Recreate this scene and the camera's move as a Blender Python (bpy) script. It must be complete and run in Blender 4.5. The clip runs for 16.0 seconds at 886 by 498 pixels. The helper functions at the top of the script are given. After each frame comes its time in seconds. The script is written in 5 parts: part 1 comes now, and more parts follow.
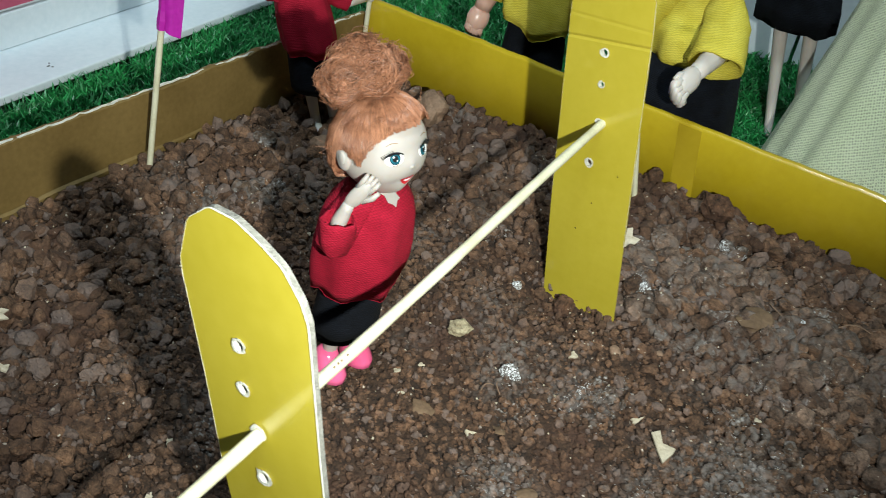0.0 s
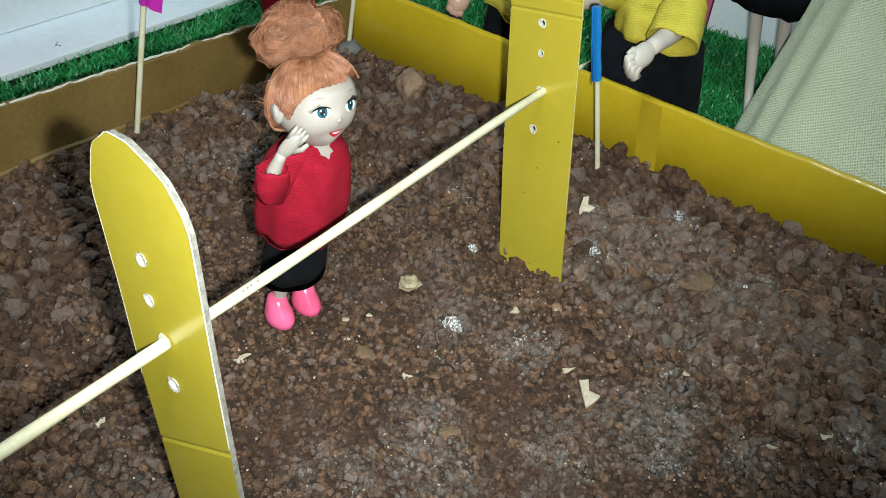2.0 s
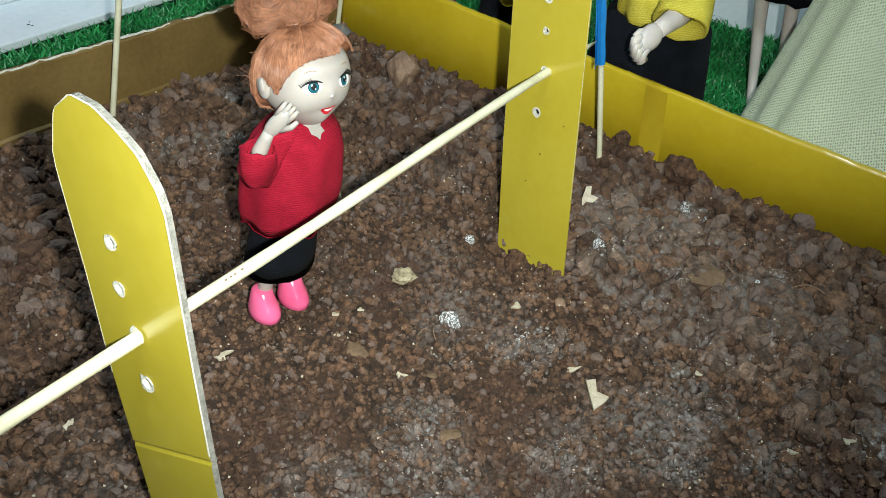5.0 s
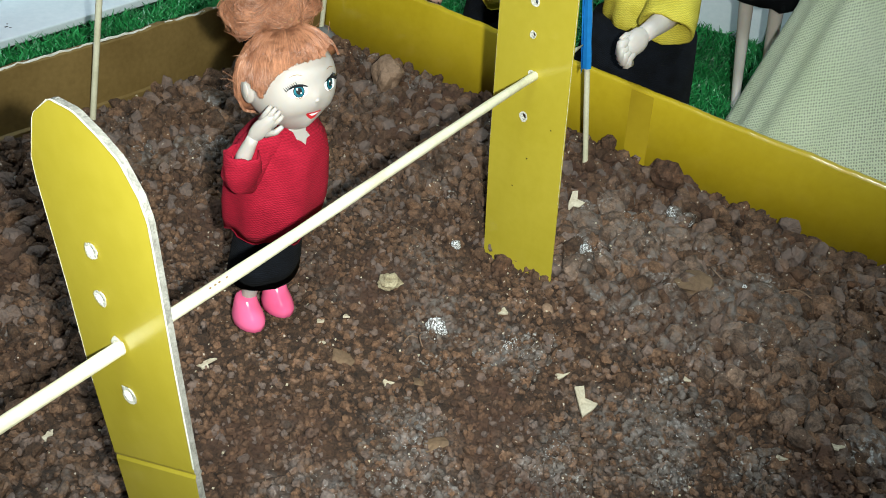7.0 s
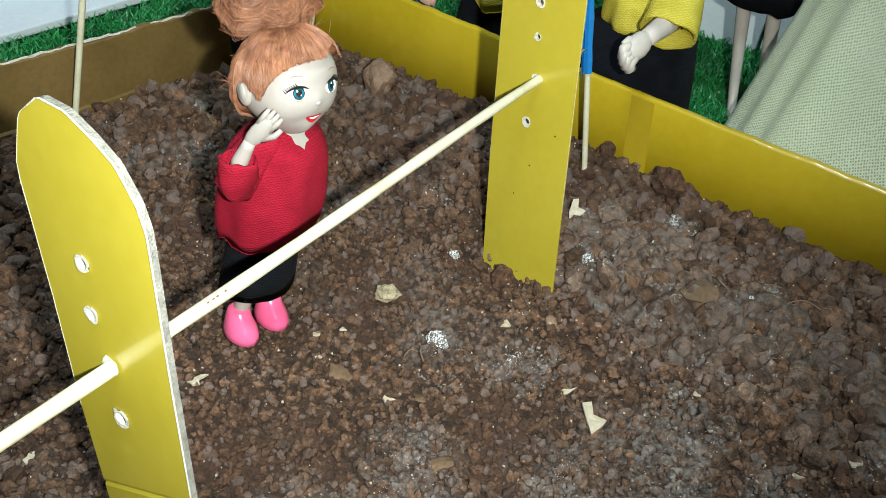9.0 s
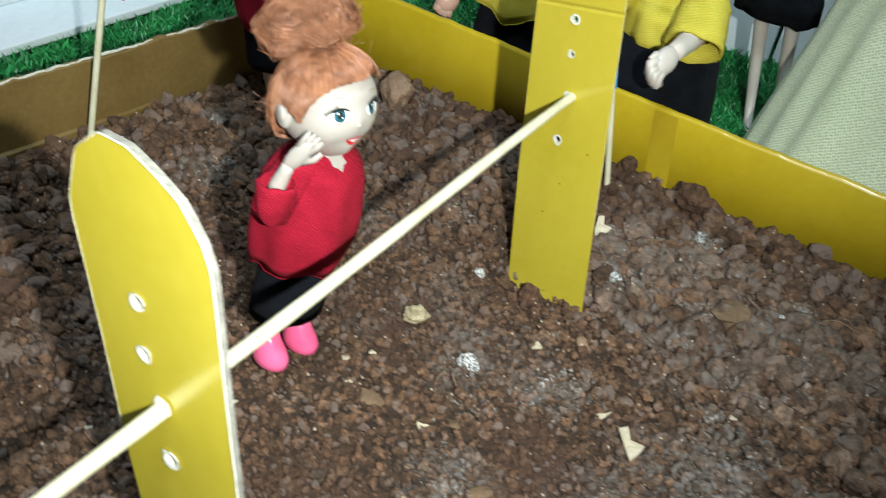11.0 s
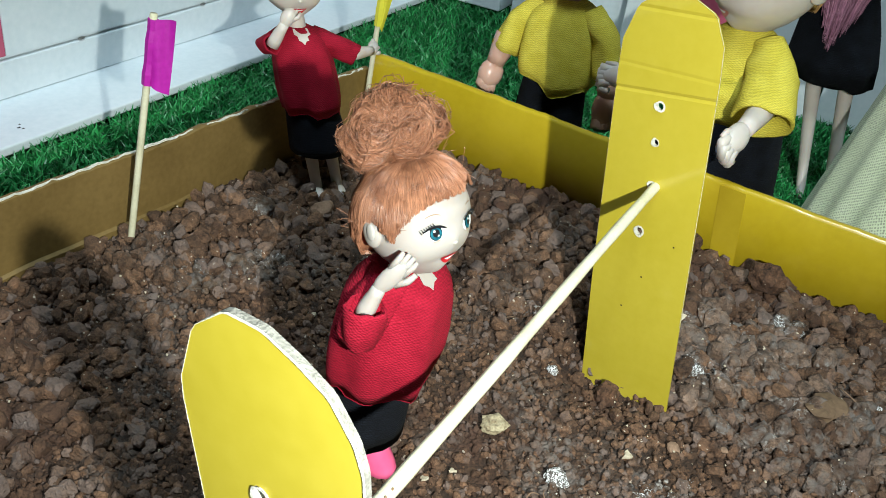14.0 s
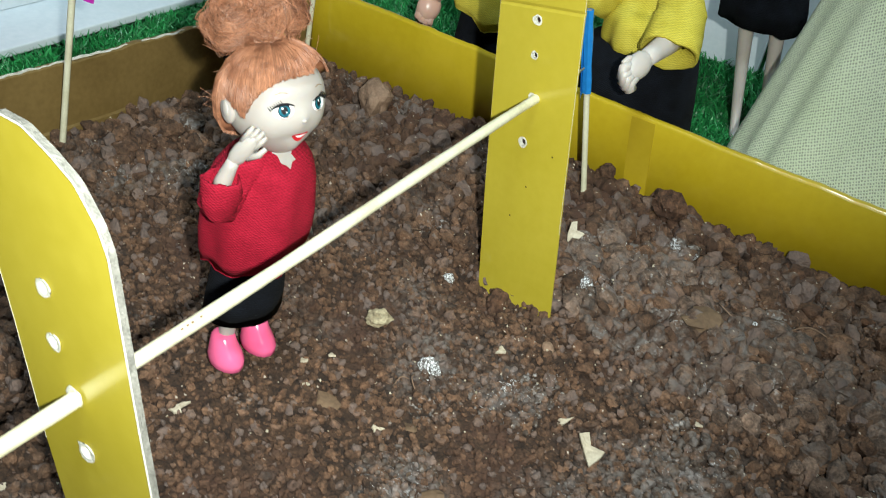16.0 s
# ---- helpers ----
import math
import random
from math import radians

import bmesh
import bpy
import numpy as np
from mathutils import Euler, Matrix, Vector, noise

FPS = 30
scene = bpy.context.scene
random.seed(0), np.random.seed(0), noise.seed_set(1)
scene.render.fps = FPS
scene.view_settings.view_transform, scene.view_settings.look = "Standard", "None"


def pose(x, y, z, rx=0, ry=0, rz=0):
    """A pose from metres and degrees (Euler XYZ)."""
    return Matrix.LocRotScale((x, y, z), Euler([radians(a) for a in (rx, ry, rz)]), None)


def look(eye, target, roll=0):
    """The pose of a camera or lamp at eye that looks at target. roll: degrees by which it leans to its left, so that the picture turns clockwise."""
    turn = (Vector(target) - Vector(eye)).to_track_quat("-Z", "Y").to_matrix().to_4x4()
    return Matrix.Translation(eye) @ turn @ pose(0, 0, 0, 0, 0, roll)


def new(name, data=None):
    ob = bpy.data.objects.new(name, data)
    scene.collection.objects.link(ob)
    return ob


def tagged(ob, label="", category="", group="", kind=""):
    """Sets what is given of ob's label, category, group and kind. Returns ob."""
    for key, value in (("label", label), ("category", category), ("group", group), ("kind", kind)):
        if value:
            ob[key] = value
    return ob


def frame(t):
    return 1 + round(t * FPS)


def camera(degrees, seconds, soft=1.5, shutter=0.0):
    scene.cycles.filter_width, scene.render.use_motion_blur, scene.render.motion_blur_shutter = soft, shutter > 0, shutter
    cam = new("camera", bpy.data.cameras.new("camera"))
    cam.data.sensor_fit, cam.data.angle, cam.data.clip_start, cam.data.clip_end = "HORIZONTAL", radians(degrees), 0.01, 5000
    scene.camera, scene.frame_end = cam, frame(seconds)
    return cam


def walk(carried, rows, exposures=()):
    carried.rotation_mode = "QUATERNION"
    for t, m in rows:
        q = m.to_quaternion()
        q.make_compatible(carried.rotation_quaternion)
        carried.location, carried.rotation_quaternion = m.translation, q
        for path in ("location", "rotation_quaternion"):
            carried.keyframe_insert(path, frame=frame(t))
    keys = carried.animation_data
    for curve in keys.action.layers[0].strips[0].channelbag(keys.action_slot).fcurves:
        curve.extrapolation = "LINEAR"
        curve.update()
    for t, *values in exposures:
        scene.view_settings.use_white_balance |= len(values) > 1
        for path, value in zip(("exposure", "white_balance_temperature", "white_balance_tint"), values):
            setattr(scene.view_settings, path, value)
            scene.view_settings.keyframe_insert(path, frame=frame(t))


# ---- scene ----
cam = camera(52.23, 16.0, 0.9, 0.3)
PATH = [
    (0, (0.22571, -0.37022, 0.20954), (0.09479, -0.07611, -0.02786), 8.353),
    (0.5, (0.24843, -0.3738, 0.21538), (0.11483, -0.08095, -0.02208), 7.583),
    (1, (0.26377, -0.37491, 0.21179), (0.12128, -0.08675, -0.02625), 7.085),
    (1.5, (0.26468, -0.37323, 0.21129), (0.11809, -0.08767, -0.02739), 7.119),
    (2, (0.2686, -0.37452, 0.2131), (0.11972, -0.09046, -0.02595), 7.027),
    (2.5, (0.26529, -0.37153, 0.2057), (0.11613, -0.08764, -0.03337), 7.253),
    (3, (0.26368, -0.36918, 0.20241), (0.11513, -0.08517, -0.03691), 7.478),
    (3.5, (0.26486, -0.36972, 0.20325), (0.1165, -0.08571, -0.03618), 7.552),
    (4, (0.262, -0.36736, 0.19971), (0.11513, -0.08247, -0.03959), 7.718),
    (6.5, (0.25656, -0.36256, 0.19721), (0.11943, -0.07152, -0.04046), 8.676),
    (7, (0.25497, -0.36159, 0.1963), (0.11916, -0.06901, -0.04024), 8.879),
    (7.5, (0.24372, -0.35667, 0.19138), (0.1144, -0.05811, -0.04131), 9.809),
    (8, (0.24349, -0.35617, 0.18834), (0.11459, -0.05735, -0.04424), 9.881),
    (8.5, (0.2445, -0.35633, 0.1891), (0.11558, -0.05758, -0.04357), 9.828),
    (10.8, (0.24153, -0.35505, 0.18853), (0.11421, -0.0549, -0.0432), 10.07),
    (11, (0.22897, -0.35547, 0.18844), (0.10378, -0.0539, -0.0426), 10.291),
    (11.5, (0.18983, -0.34586, 0.19906), (0.06085, -0.04124, -0.02582), 8.491),
    (12, (0.17797, -0.34298, 0.19868), (0.04717, -0.03459, -0.01992), 7.096),
    (12.5, (0.18167, -0.34104, 0.18411), (0.04966, -0.03189, -0.03269), 7.784),
    (13, (0.18537, -0.34233, 0.18689), (0.05269, -0.03166, -0.02731), 8.065),
    (13.5, (0.19161, -0.34256, 0.18565), (0.05789, -0.03231, -0.0285), 7.934),
    (14, (0.19548, -0.34327, 0.18845), (0.06371, -0.03254, -0.02621), 8.31),
    (14.5, (0.20659, -0.34276, 0.18709), (0.07374, -0.03258, -0.02771), 8.484),
    (15, (0.22342, -0.34506, 0.18793), (0.08875, -0.03706, -0.02887), 8.846),
    (15.5, (0.23183, -0.34717, 0.18869), (0.09731, -0.04157, -0.03156), 9.234),
    (16, (0.24379, -0.34775, 0.18473), (0.11036, -0.04518, -0.04033), 9.849),
]
walk(cam, [(t, look(eye, target, roll)) for t, eye, target, roll in PATH], [(0.0, -0.14), (4.2, -0.14), (7.0, -0.08), (8.6, -0.04), (11.5, 0.12), (14.0, 0.14), (15.0, 0.05), (16.0, -0.03)])

# ---- light ----
world = bpy.data.worlds.new("world")
scene.world = world
world.use_nodes = True
world.node_tree.nodes["Background"].inputs["Color"].default_value = (0.75, 0.87, 1.0, 1)
world.node_tree.nodes["Background"].inputs["Strength"].default_value = 0.11
scene.view_settings.exposure = 0.0


def lamp(name, kind, place, target, watts, size, colour):
    data = bpy.data.lights.new(name, kind)
    data.energy, data.color = watts, colour
    if kind == "AREA":
        data.size = size
    else:
        data.shadow_soft_size = size
    if kind == "SPOT":
        data.spot_size, data.spot_blend = radians(78), 1.0
    ob = new(name, data)
    ob.matrix_world = look(place, target)
    return ob


# the phone's own torch beside its lens, and an unseen lamp for room fill
lamp("phone_torch", "SPOT", (0.273, -0.359, 0.203), (0.055, -0.045, 0.0), 6.5, 0.003, (0.94, 1.0, 0.93))
lamp("room_fill_lamp", "AREA", (0.30, -0.55, 1.75), (0.0, 0.0, 0), 21.0, 0.4, (0.74, 0.93, 1.0))


# ---- materials ----
def material(name, dark, light, scale=60.0, rough=0.6, bump=0.15, grain=900.0, metal=0.0, coat=0.0, sheen=0.0, island=0.0, skin=0.0):
    """Two colours mixed by a broad and a fine noise, with a fine relief."""
    m = bpy.data.materials.new(name)
    m.use_nodes = True
    nt = m.node_tree
    n, l = nt.nodes, nt.links
    bsdf = n["Principled BSDF"]
    co = n.new("ShaderNodeTexCoord")
    a, b = n.new("ShaderNodeTexNoise"), n.new("ShaderNodeTexNoise")
    a.inputs["Scale"].default_value, a.inputs["Detail"].default_value = scale, 4
    b.inputs["Scale"].default_value, b.inputs["Detail"].default_value = grain, 5
    l.new(co.outputs["Object"], a.inputs["Vector"])
    l.new(co.outputs["Object"], b.inputs["Vector"])
    mix = n.new("ShaderNodeMath")
    mix.operation = "MULTIPLY_ADD"
    l.new(b.outputs["Fac"], mix.inputs[0])
    mix.inputs[1].default_value = 0.6
    l.new(a.outputs["Fac"], mix.inputs[2])
    ramp = n.new("ShaderNodeValToRGB")
    ramp.color_ramp.elements[0].position, ramp.color_ramp.elements[1].position = 0.55, 1.05
    ramp.color_ramp.elements[0].color, ramp.color_ramp.elements[1].color = (*dark, 1), (*light, 1)
    l.new(mix.outputs[0], ramp.inputs["Fac"])
    colour = ramp.outputs["Color"]
    if island:
        geo = n.new("ShaderNodeNewGeometry")
        hsv = n.new("ShaderNodeHueSaturation")
        rng = n.new("ShaderNodeMapRange")
        rng.inputs["To Min"].default_value, rng.inputs["To Max"].default_value = 1 - island, 1 + island
        l.new(geo.outputs["Random Per Island"], rng.inputs["Value"])
        l.new(rng.outputs["Result"], hsv.inputs["Value"])
        l.new(colour, hsv.inputs["Color"])
        colour = hsv.outputs["Color"]
    l.new(colour, bsdf.inputs["Base Color"])
    bsdf.inputs["Roughness"].default_value = rough
    bsdf.inputs["Metallic"].default_value = metal
    bsdf.inputs["Coat Weight"].default_value = coat
    bsdf.inputs["Coat Roughness"].default_value = 0.12
    bsdf.inputs["Sheen Weight"].default_value = sheen
    if skin:
        bsdf.inputs["Subsurface Weight"].default_value = skin
        bsdf.inputs["Subsurface Radius"].default_value = (0.004, 0.002, 0.001)
        bsdf.inputs["Subsurface Scale"].default_value = 0.5
    if bump:
        bp = n.new("ShaderNodeBump")
        bp.inputs["Strength"].default_value, bp.inputs["Distance"].default_value = min(bump, 1.0), 0.0006 * max(bump, 1.0)
        l.new(b.outputs["Fac"], bp.inputs["Height"])
        l.new(bp.outputs["Normal"], bsdf.inputs["Normal"])
    return m


def woven(name, dark, light, rows, rough=0.9, depth=0.5, tilt=0.0, cross=0.0):
    """A knitted or woven cloth: stitches in rows, with fuzz."""
    m = material(name, dark, light, 160, rough, 0, 1500)
    n, l = m.node_tree.nodes, m.node_tree.links
    bsdf = n["Principled BSDF"]
    bsdf.inputs["Specular IOR Level"].default_value = 0.2
    co = n.new("ShaderNodeTexCoord")
    mp = n.new("ShaderNodeMapping")
    mp.inputs["Rotation"].default_value = (0, radians(tilt), 0)
    l.new(co.outputs["Object"], mp.inputs["Vector"])
    w = n.new("ShaderNodeTexWave")
    w.bands_direction = "Z"
    w.inputs["Scale"].default_value, w.inputs["Distortion"].default_value = rows, 5.0
    w.inputs["Detail"].default_value, w.inputs["Detail Scale"].default_value = 3, 1.6
    l.new(mp.outputs["Vector"], w.inputs["Vector"])
    w2 = n.new("ShaderNodeTexWave")
    w2.bands_direction = "DIAGONAL"
    w2.inputs["Scale"].default_value, w2.inputs["Distortion"].default_value = rows * 1.3, 6.0
    l.new(mp.outputs["Vector"], w2.inputs["Vector"])
    add = n.new("ShaderNodeMath")
    add.operation = "MULTIPLY_ADD"
    l.new(w2.outputs["Fac"], add.inputs[0])
    add.inputs[1].default_value = 0.35 + cross
    l.new(w.outputs["Fac"], add.inputs[2])
    # groove shade put into the colour: darker where the stitch relief is low
    under = bsdf.inputs["Base Color"].links[0].from_socket
    hsv = n.new("ShaderNodeHueSaturation")
    gain = n.new("ShaderNodeMapRange")
    gain.inputs["From Max"].default_value = 1.35 + cross
    gain.inputs["To Min"].default_value, gain.inputs["To Max"].default_value = 1 - 0.9 * depth, 1 + 0.45 * depth
    l.new(add.outputs[0], gain.inputs["Value"])
    l.new(gain.outputs["Result"], hsv.inputs["Value"])
    l.new(under, hsv.inputs["Color"])
    l.new(hsv.outputs["Color"], bsdf.inputs["Base Color"])
    bp = n.new("ShaderNodeBump")
    bp.inputs["Strength"].default_value, bp.inputs["Distance"].default_value = depth, 0.0008
    l.new(add.outputs[0], bp.inputs["Height"])
    l.new(bp.outputs["Normal"], bsdf.inputs["Normal"])
    return m


BLOOM = [(0.1856, -0.1492, 0.011), (0.178, -0.200, 0.014), (0.2125, -0.1826, 0.012), (0.2385, -0.146, 0.013), (0.243, -0.163, 0.013), (0.2665, -0.150, 0.010), (0.234, -0.104, 0.008),
         (0.2049, -0.0402, 0.007), (0.1674, -0.235, 0.014), (0.196, -0.215, 0.012), (0.246, -0.117, 0.009), (0.032, -0.125, 0.010), (0.190, -0.075, 0.011)]


def soil_material(name, island, dust=0.0, tint=(1.0, 1.0, 1.0), mauve=1.0, powdered=False):
    """Crumbly red-brown earth with pale dust in patches and bright specks."""
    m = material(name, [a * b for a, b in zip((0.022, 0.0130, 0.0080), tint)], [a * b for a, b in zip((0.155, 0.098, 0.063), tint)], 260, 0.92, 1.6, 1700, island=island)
    n, l = m.node_tree.nodes, m.node_tree.links
    bsdf = n["Principled BSDF"]
    under = bsdf.inputs["Base Color"].links[0].from_socket
    co = n.new("ShaderNodeTexCoord")

    def noise_mask(scale, low, high, detail=3):
        t = n.new("ShaderNodeTexNoise")
        t.inputs["Scale"].default_value, t.inputs["Detail"].default_value = scale, detail
        l.new(co.outputs["Object"], t.inputs["Vector"])
        r = n.new("ShaderNodeMapRange")
        r.inputs["From Min"].default_value, r.inputs["From Max"].default_value = low, high
        l.new(t.outputs["Fac"], r.inputs["Value"])
        return r.outputs["Result"]

    def both(p, q):
        t = n.new("ShaderNodeMath")
        t.operation = "MULTIPLY"
        l.new(p, t.inputs[0])
        l.new(q, t.inputs[1])
        return t.outputs[0]

    def over(base, colour, fac):
        t = n.new("ShaderNodeMixRGB")
        l.new(fac, t.inputs["Fac"])
        l.new(base, t.inputs["Color1"])
        t.inputs["Color2"].default_value = (*colour, 1)
        return t.outputs["Color"]

    grain = n.new("ShaderNodeTexVoronoi")
    grain.inputs["Scale"].default_value = 1150
    bent = n.new("ShaderNodeMixRGB")
    bent.blend_type = "ADD"
    bent.inputs["Fac"].default_value = 0.0016
    l.new(co.outputs["Object"], bent.inputs["Color1"])
    l.new(n["Noise Texture.001"].outputs["Color"], bent.inputs["Color2"])
    l.new(bent.outputs["Color"], grain.inputs["Vector"])
    split = n.new("ShaderNodeSeparateColor")
    l.new(grain.outputs["Color"], split.inputs["Color"])
    tone = n.new("ShaderNodeMapRange")
    tone.inputs["To Min"].default_value, tone.inputs["To Max"].default_value = 0.78, 1.22
    l.new(split.outputs[0], tone.inputs["Value"])
    shade = n.new("ShaderNodeHueSaturation")
    l.new(tone.outputs["Result"], shade.inputs["Value"])
    l.new(under, shade.inputs["Color"])
    under = shade.outputs["Color"]
    round_off = n.new("ShaderNodeMath")
    round_off.operation = "MULTIPLY_ADD"
    l.new(grain.outputs["Distance"], round_off.inputs[0])
    round_off.inputs[1].default_value = -0.7
    l.new(n["Noise Texture.001"].outputs["Fac"], round_off.inputs[2])
    l.new(round_off.outputs[0], n["Bump"].inputs["Height"])
    n["Bump"].inputs["Distance"].default_value = 0.00055
    c = over(under, (0.075, 0.036, 0.022), both(noise_mask(17, 0.50, 0.66), noise_mask(140, 0.35, 0.60)))
    c = over(c, (0.17, 0.145, 0.13), both(noise_mask(24, 0.52 - dust, 0.74 - dust), noise_mask(380, 0.42, 0.64)))
    c = over(c, (0.40, 0.38, 0.36), both(noise_mask(45, 0.63 - 0.6 * dust, 0.78 - 0.6 * dust), noise_mask(700, 0.54, 0.66)))
    c = over(c, (0.55, 0.47, 0.38), noise_mask(520, 0.74, 0.78, 1))
    if mauve < 1:
        # some lumps are of a greyer, mauve-tinged earth
        geo, pick, soft = n.new("ShaderNodeNewGeometry"), n.new("ShaderNodeMapRange"), n.new("ShaderNodeMath")
        soft.operation = "MULTIPLY"
        pick.inputs["From Min"].default_value, pick.inputs["From Max"].default_value = mauve, mauve + 0.12
        l.new(geo.outputs["Random Per Island"], pick.inputs["Value"])
        l.new(pick.outputs["Result"], soft.inputs[0])
        soft.inputs[1].default_value = 0.62
        c = over(c, (0.165, 0.130, 0.118), soft.outputs[0])
    if powdered:
        # pale mineral bloom lying in loose patches
        most = None
        for x, y, r in BLOOM:
            away, fade = n.new("ShaderNodeVectorMath"), n.new("ShaderNodeMapRange")
            away.operation = "DISTANCE"
            l.new(co.outputs["Object"], away.inputs[0])
            away.inputs[1].default_value = (x, y, 0.001)
            fade.inputs["From Min"].default_value, fade.inputs["From Max"].default_value = r * 1.25, r * 0.25
            l.new(away.outputs["Value"], fade.inputs["Value"])
            if most is None:
                most = fade.outputs["Result"]
            else:
                top = n.new("ShaderNodeMath")
                top.operation = "MAXIMUM"
                l.new(most, top.inputs[0])
                l.new(fade.outputs["Result"], top.inputs[1])
                most = top.outputs[0]
        c = over(c, (0.36, 0.34, 0.33), both(both(most, noise_mask(70, 0.36, 0.60)), noise_mask(210, 0.42, 0.70, 5)))
        c = over(c, (0.62, 0.61, 0.60), both(both(most, noise_mask(95, 0.42, 0.60)), noise_mask(820, 0.59, 0.72, 4)))
    l.new(c, bsdf.inputs["Base Color"])
    return m


YELLOW = material("yellow_film", (0.48, 0.343, 0.012), (0.55, 0.400, 0.019), 25, 0.30, 0.05, 260, coat=0.9)
LEMONCARD = material("lemon_yellow_card", (0.45, 0.362, 0.028), (0.51, 0.415, 0.042), 25, 0.36, 0.05, 260, coat=0.7)
DULLFILM = material("dull_yellow_film", (0.405, 0.284, 0.012), (0.465, 0.330, 0.018), 25, 0.32, 0.05, 260, coat=0.6)
for film in (YELLOW, LEMONCARD):
    film.node_tree.nodes["Principled BSDF"].inputs["Coat Roughness"].default_value = 0.035
KRAFT = material("brown_cardboard", (0.140, 0.087, 0.024), (0.21, 0.135, 0.043), 30, 0.55, 0.12, 500)
PAPER = material("torn_white_paper", (0.55, 0.54, 0.44), (0.76, 0.75, 0.68), 300, 0.85, 0.6, 1800)
FLUTE = material("corrugated_edge", (0.15, 0.146, 0.125), (0.33, 0.32, 0.285), 500, 0.9, 0.8, 2500)
BAMBOO = material("bamboo", (0.58, 0.545, 0.37), (0.74, 0.715, 0.53), 80, 0.5, 0.2, 900)
# SOIL's base colour is darkened to put shade into the gaps between clods
SOIL, CLOD = soil_material("gap_shaded_earth", 0.0, 0.0, (0.48, 0.40, 0.34), 1.0, True), soil_material("dry_earth_clods", 0.42, 0.0, (1.40, 1.19, 1.04), 0.72, True)
RUST = soil_material("red_earth_clods", 0.45, -0.2, (0.90, 0.68, 0.55))
STONE = material("tan_stone", (0.16, 0.098, 0.062), (0.32, 0.205, 0.135), 160, 0.9, 0.8, 900)
GREYSTONE = soil_material("dusty_earth", 0.30, 0.26)
GREYCLOD = soil_material("grey_earth_clod", 0.36, 0.14, (1.50, 1.52, 1.64))
CRUSTED = soil_material("crusted_clod", 0.2, 0.42, (1.70, 1.68, 1.74))
CRYSTAL = material("white_crust", (0.11, 0.095, 0.085), (0.80, 0.81, 0.82), 1300, 0.8, 1.0, 2600)
CRYSTAL.node_tree.nodes["Color Ramp"].color_ramp.elements[0].position, CRYSTAL.node_tree.nodes["Color Ramp"].color_ramp.elements[1].position = 0.76, 0.88
CRUMB = soil_material("dry_crumbs", 0.38, 0.02, (1.36, 1.14, 0.99), 0.80, True)
PLATE = material("brown_stone_plate", (0.105, 0.064, 0.036), (0.185, 0.116, 0.066), 200, 0.85, 0.4, 900)
LUMP = material("pale_lump", (0.20, 0.15, 0.085), (0.50, 0.43, 0.28), 380, 0.9, 1.0, 1500)
SHELL = material("pale_chip", (0.40, 0.33, 0.23), (0.62, 0.55, 0.42), 300, 0.7, 0.5, 1500)
TURF = material("artificial_turf", (0.010, 0.15, 0.035), (0.030, 0.30, 0.080), 40, 0.38, 0.0, 600, island=0.45)
MAT = material("turf_backing", (0.004, 0.030, 0.010), (0.010, 0.060, 0.018), 80, 0.8, 0.2, 900)
WHITE = material("white_paint", (0.70, 0.78, 0.83), (0.82, 0.88, 0.92), 14, 0.45, 0.08, 300)
PINK = material("pink_paint", (0.52, 0.085, 0.16), (0.62, 0.12, 0.21), 20, 0.5, 0.08, 300)
SKIN = material("doll_vinyl", (0.372, 0.338, 0.312), (0.415, 0.376, 0.349), 60, 0.5, 0.0, 300, skin=0.15)
PALE = material("doll_vinyl_pale", (0.58, 0.52, 0.475), (0.64, 0.575, 0.525), 60, 0.4, 0.0, 300, skin=0.15)
TAN = material("doll_vinyl_tan", (0.56, 0.335, 0.26), (0.62, 0.38, 0.30), 60, 0.30, 0.0, 300, skin=0.15)
RED = woven("red_knit", (0.25, 0.004, 0.018), (0.37, 0.009, 0.030), 430, 0.9, 0.34, 14, 0.5)
GOLD = woven("yellow_knit", (0.58, 0.475, 0.045), (0.72, 0.62, 0.090), 400, 0.9, 0.32, 18, 0.5)
BLACK = woven("black_cloth", (0.002, 0.0025, 0.004), (0.006, 0.008, 0.013), 420, 1.0, 0.3)
BLACK.node_tree.nodes["Principled BSDF"].inputs["Specular IOR Level"].default_value = 0.2
HAIR = material("copper_hair", (0.165, 0.060, 0.029), (0.43, 0.195, 0.108), 120, 0.32, 0.0, 500, island=0.26)
PINKHAIR = material("magenta_hair", (0.42, 0.02, 0.16), (0.60, 0.06, 0.28), 400, 0.38, 0.2, 2500, island=0.3)
MAUVE = material("mauve_hair", (0.32, 0.12, 0.20), (0.60, 0.30, 0.42), 400, 0.38, 0.0, 2500, island=0.3)
BLOND = material("blond_hair", (0.36, 0.20, 0.07), (0.52, 0.32, 0.13), 400, 0.4, 0.3, 2500)
SHOE = material("pink_plastic", (0.80, 0.11, 0.26), (0.88, 0.15, 0.32), 40, 0.16, 0.0, 200)
EYEWHITE = material("eye_white", (0.82, 0.83, 0.85), (0.88, 0.89, 0.90), 40, 0.3, 0.0)
IRIS = material("iris_blue", (0.002, 0.045, 0.070), (0.012, 0.150, 0.200), 900, 0.6, 0.0)
INK = material("black_ink", (0.006, 0.006, 0.008), (0.012, 0.012, 0.014), 40, 0.4, 0.0)
for paint in (EYEWHITE, IRIS, INK):
    paint.node_tree.nodes["Principled BSDF"].inputs["Specular IOR Level"].default_value = 0.12
BROW = material("brow_ink", (0.24, 0.15, 0.08), (0.30, 0.19, 0.11), 40, 0.6, 0.0)
LIP = material("lip_red", (0.50, 0.012, 0.02), (0.60, 0.02, 0.03), 40, 0.35, 0.0)
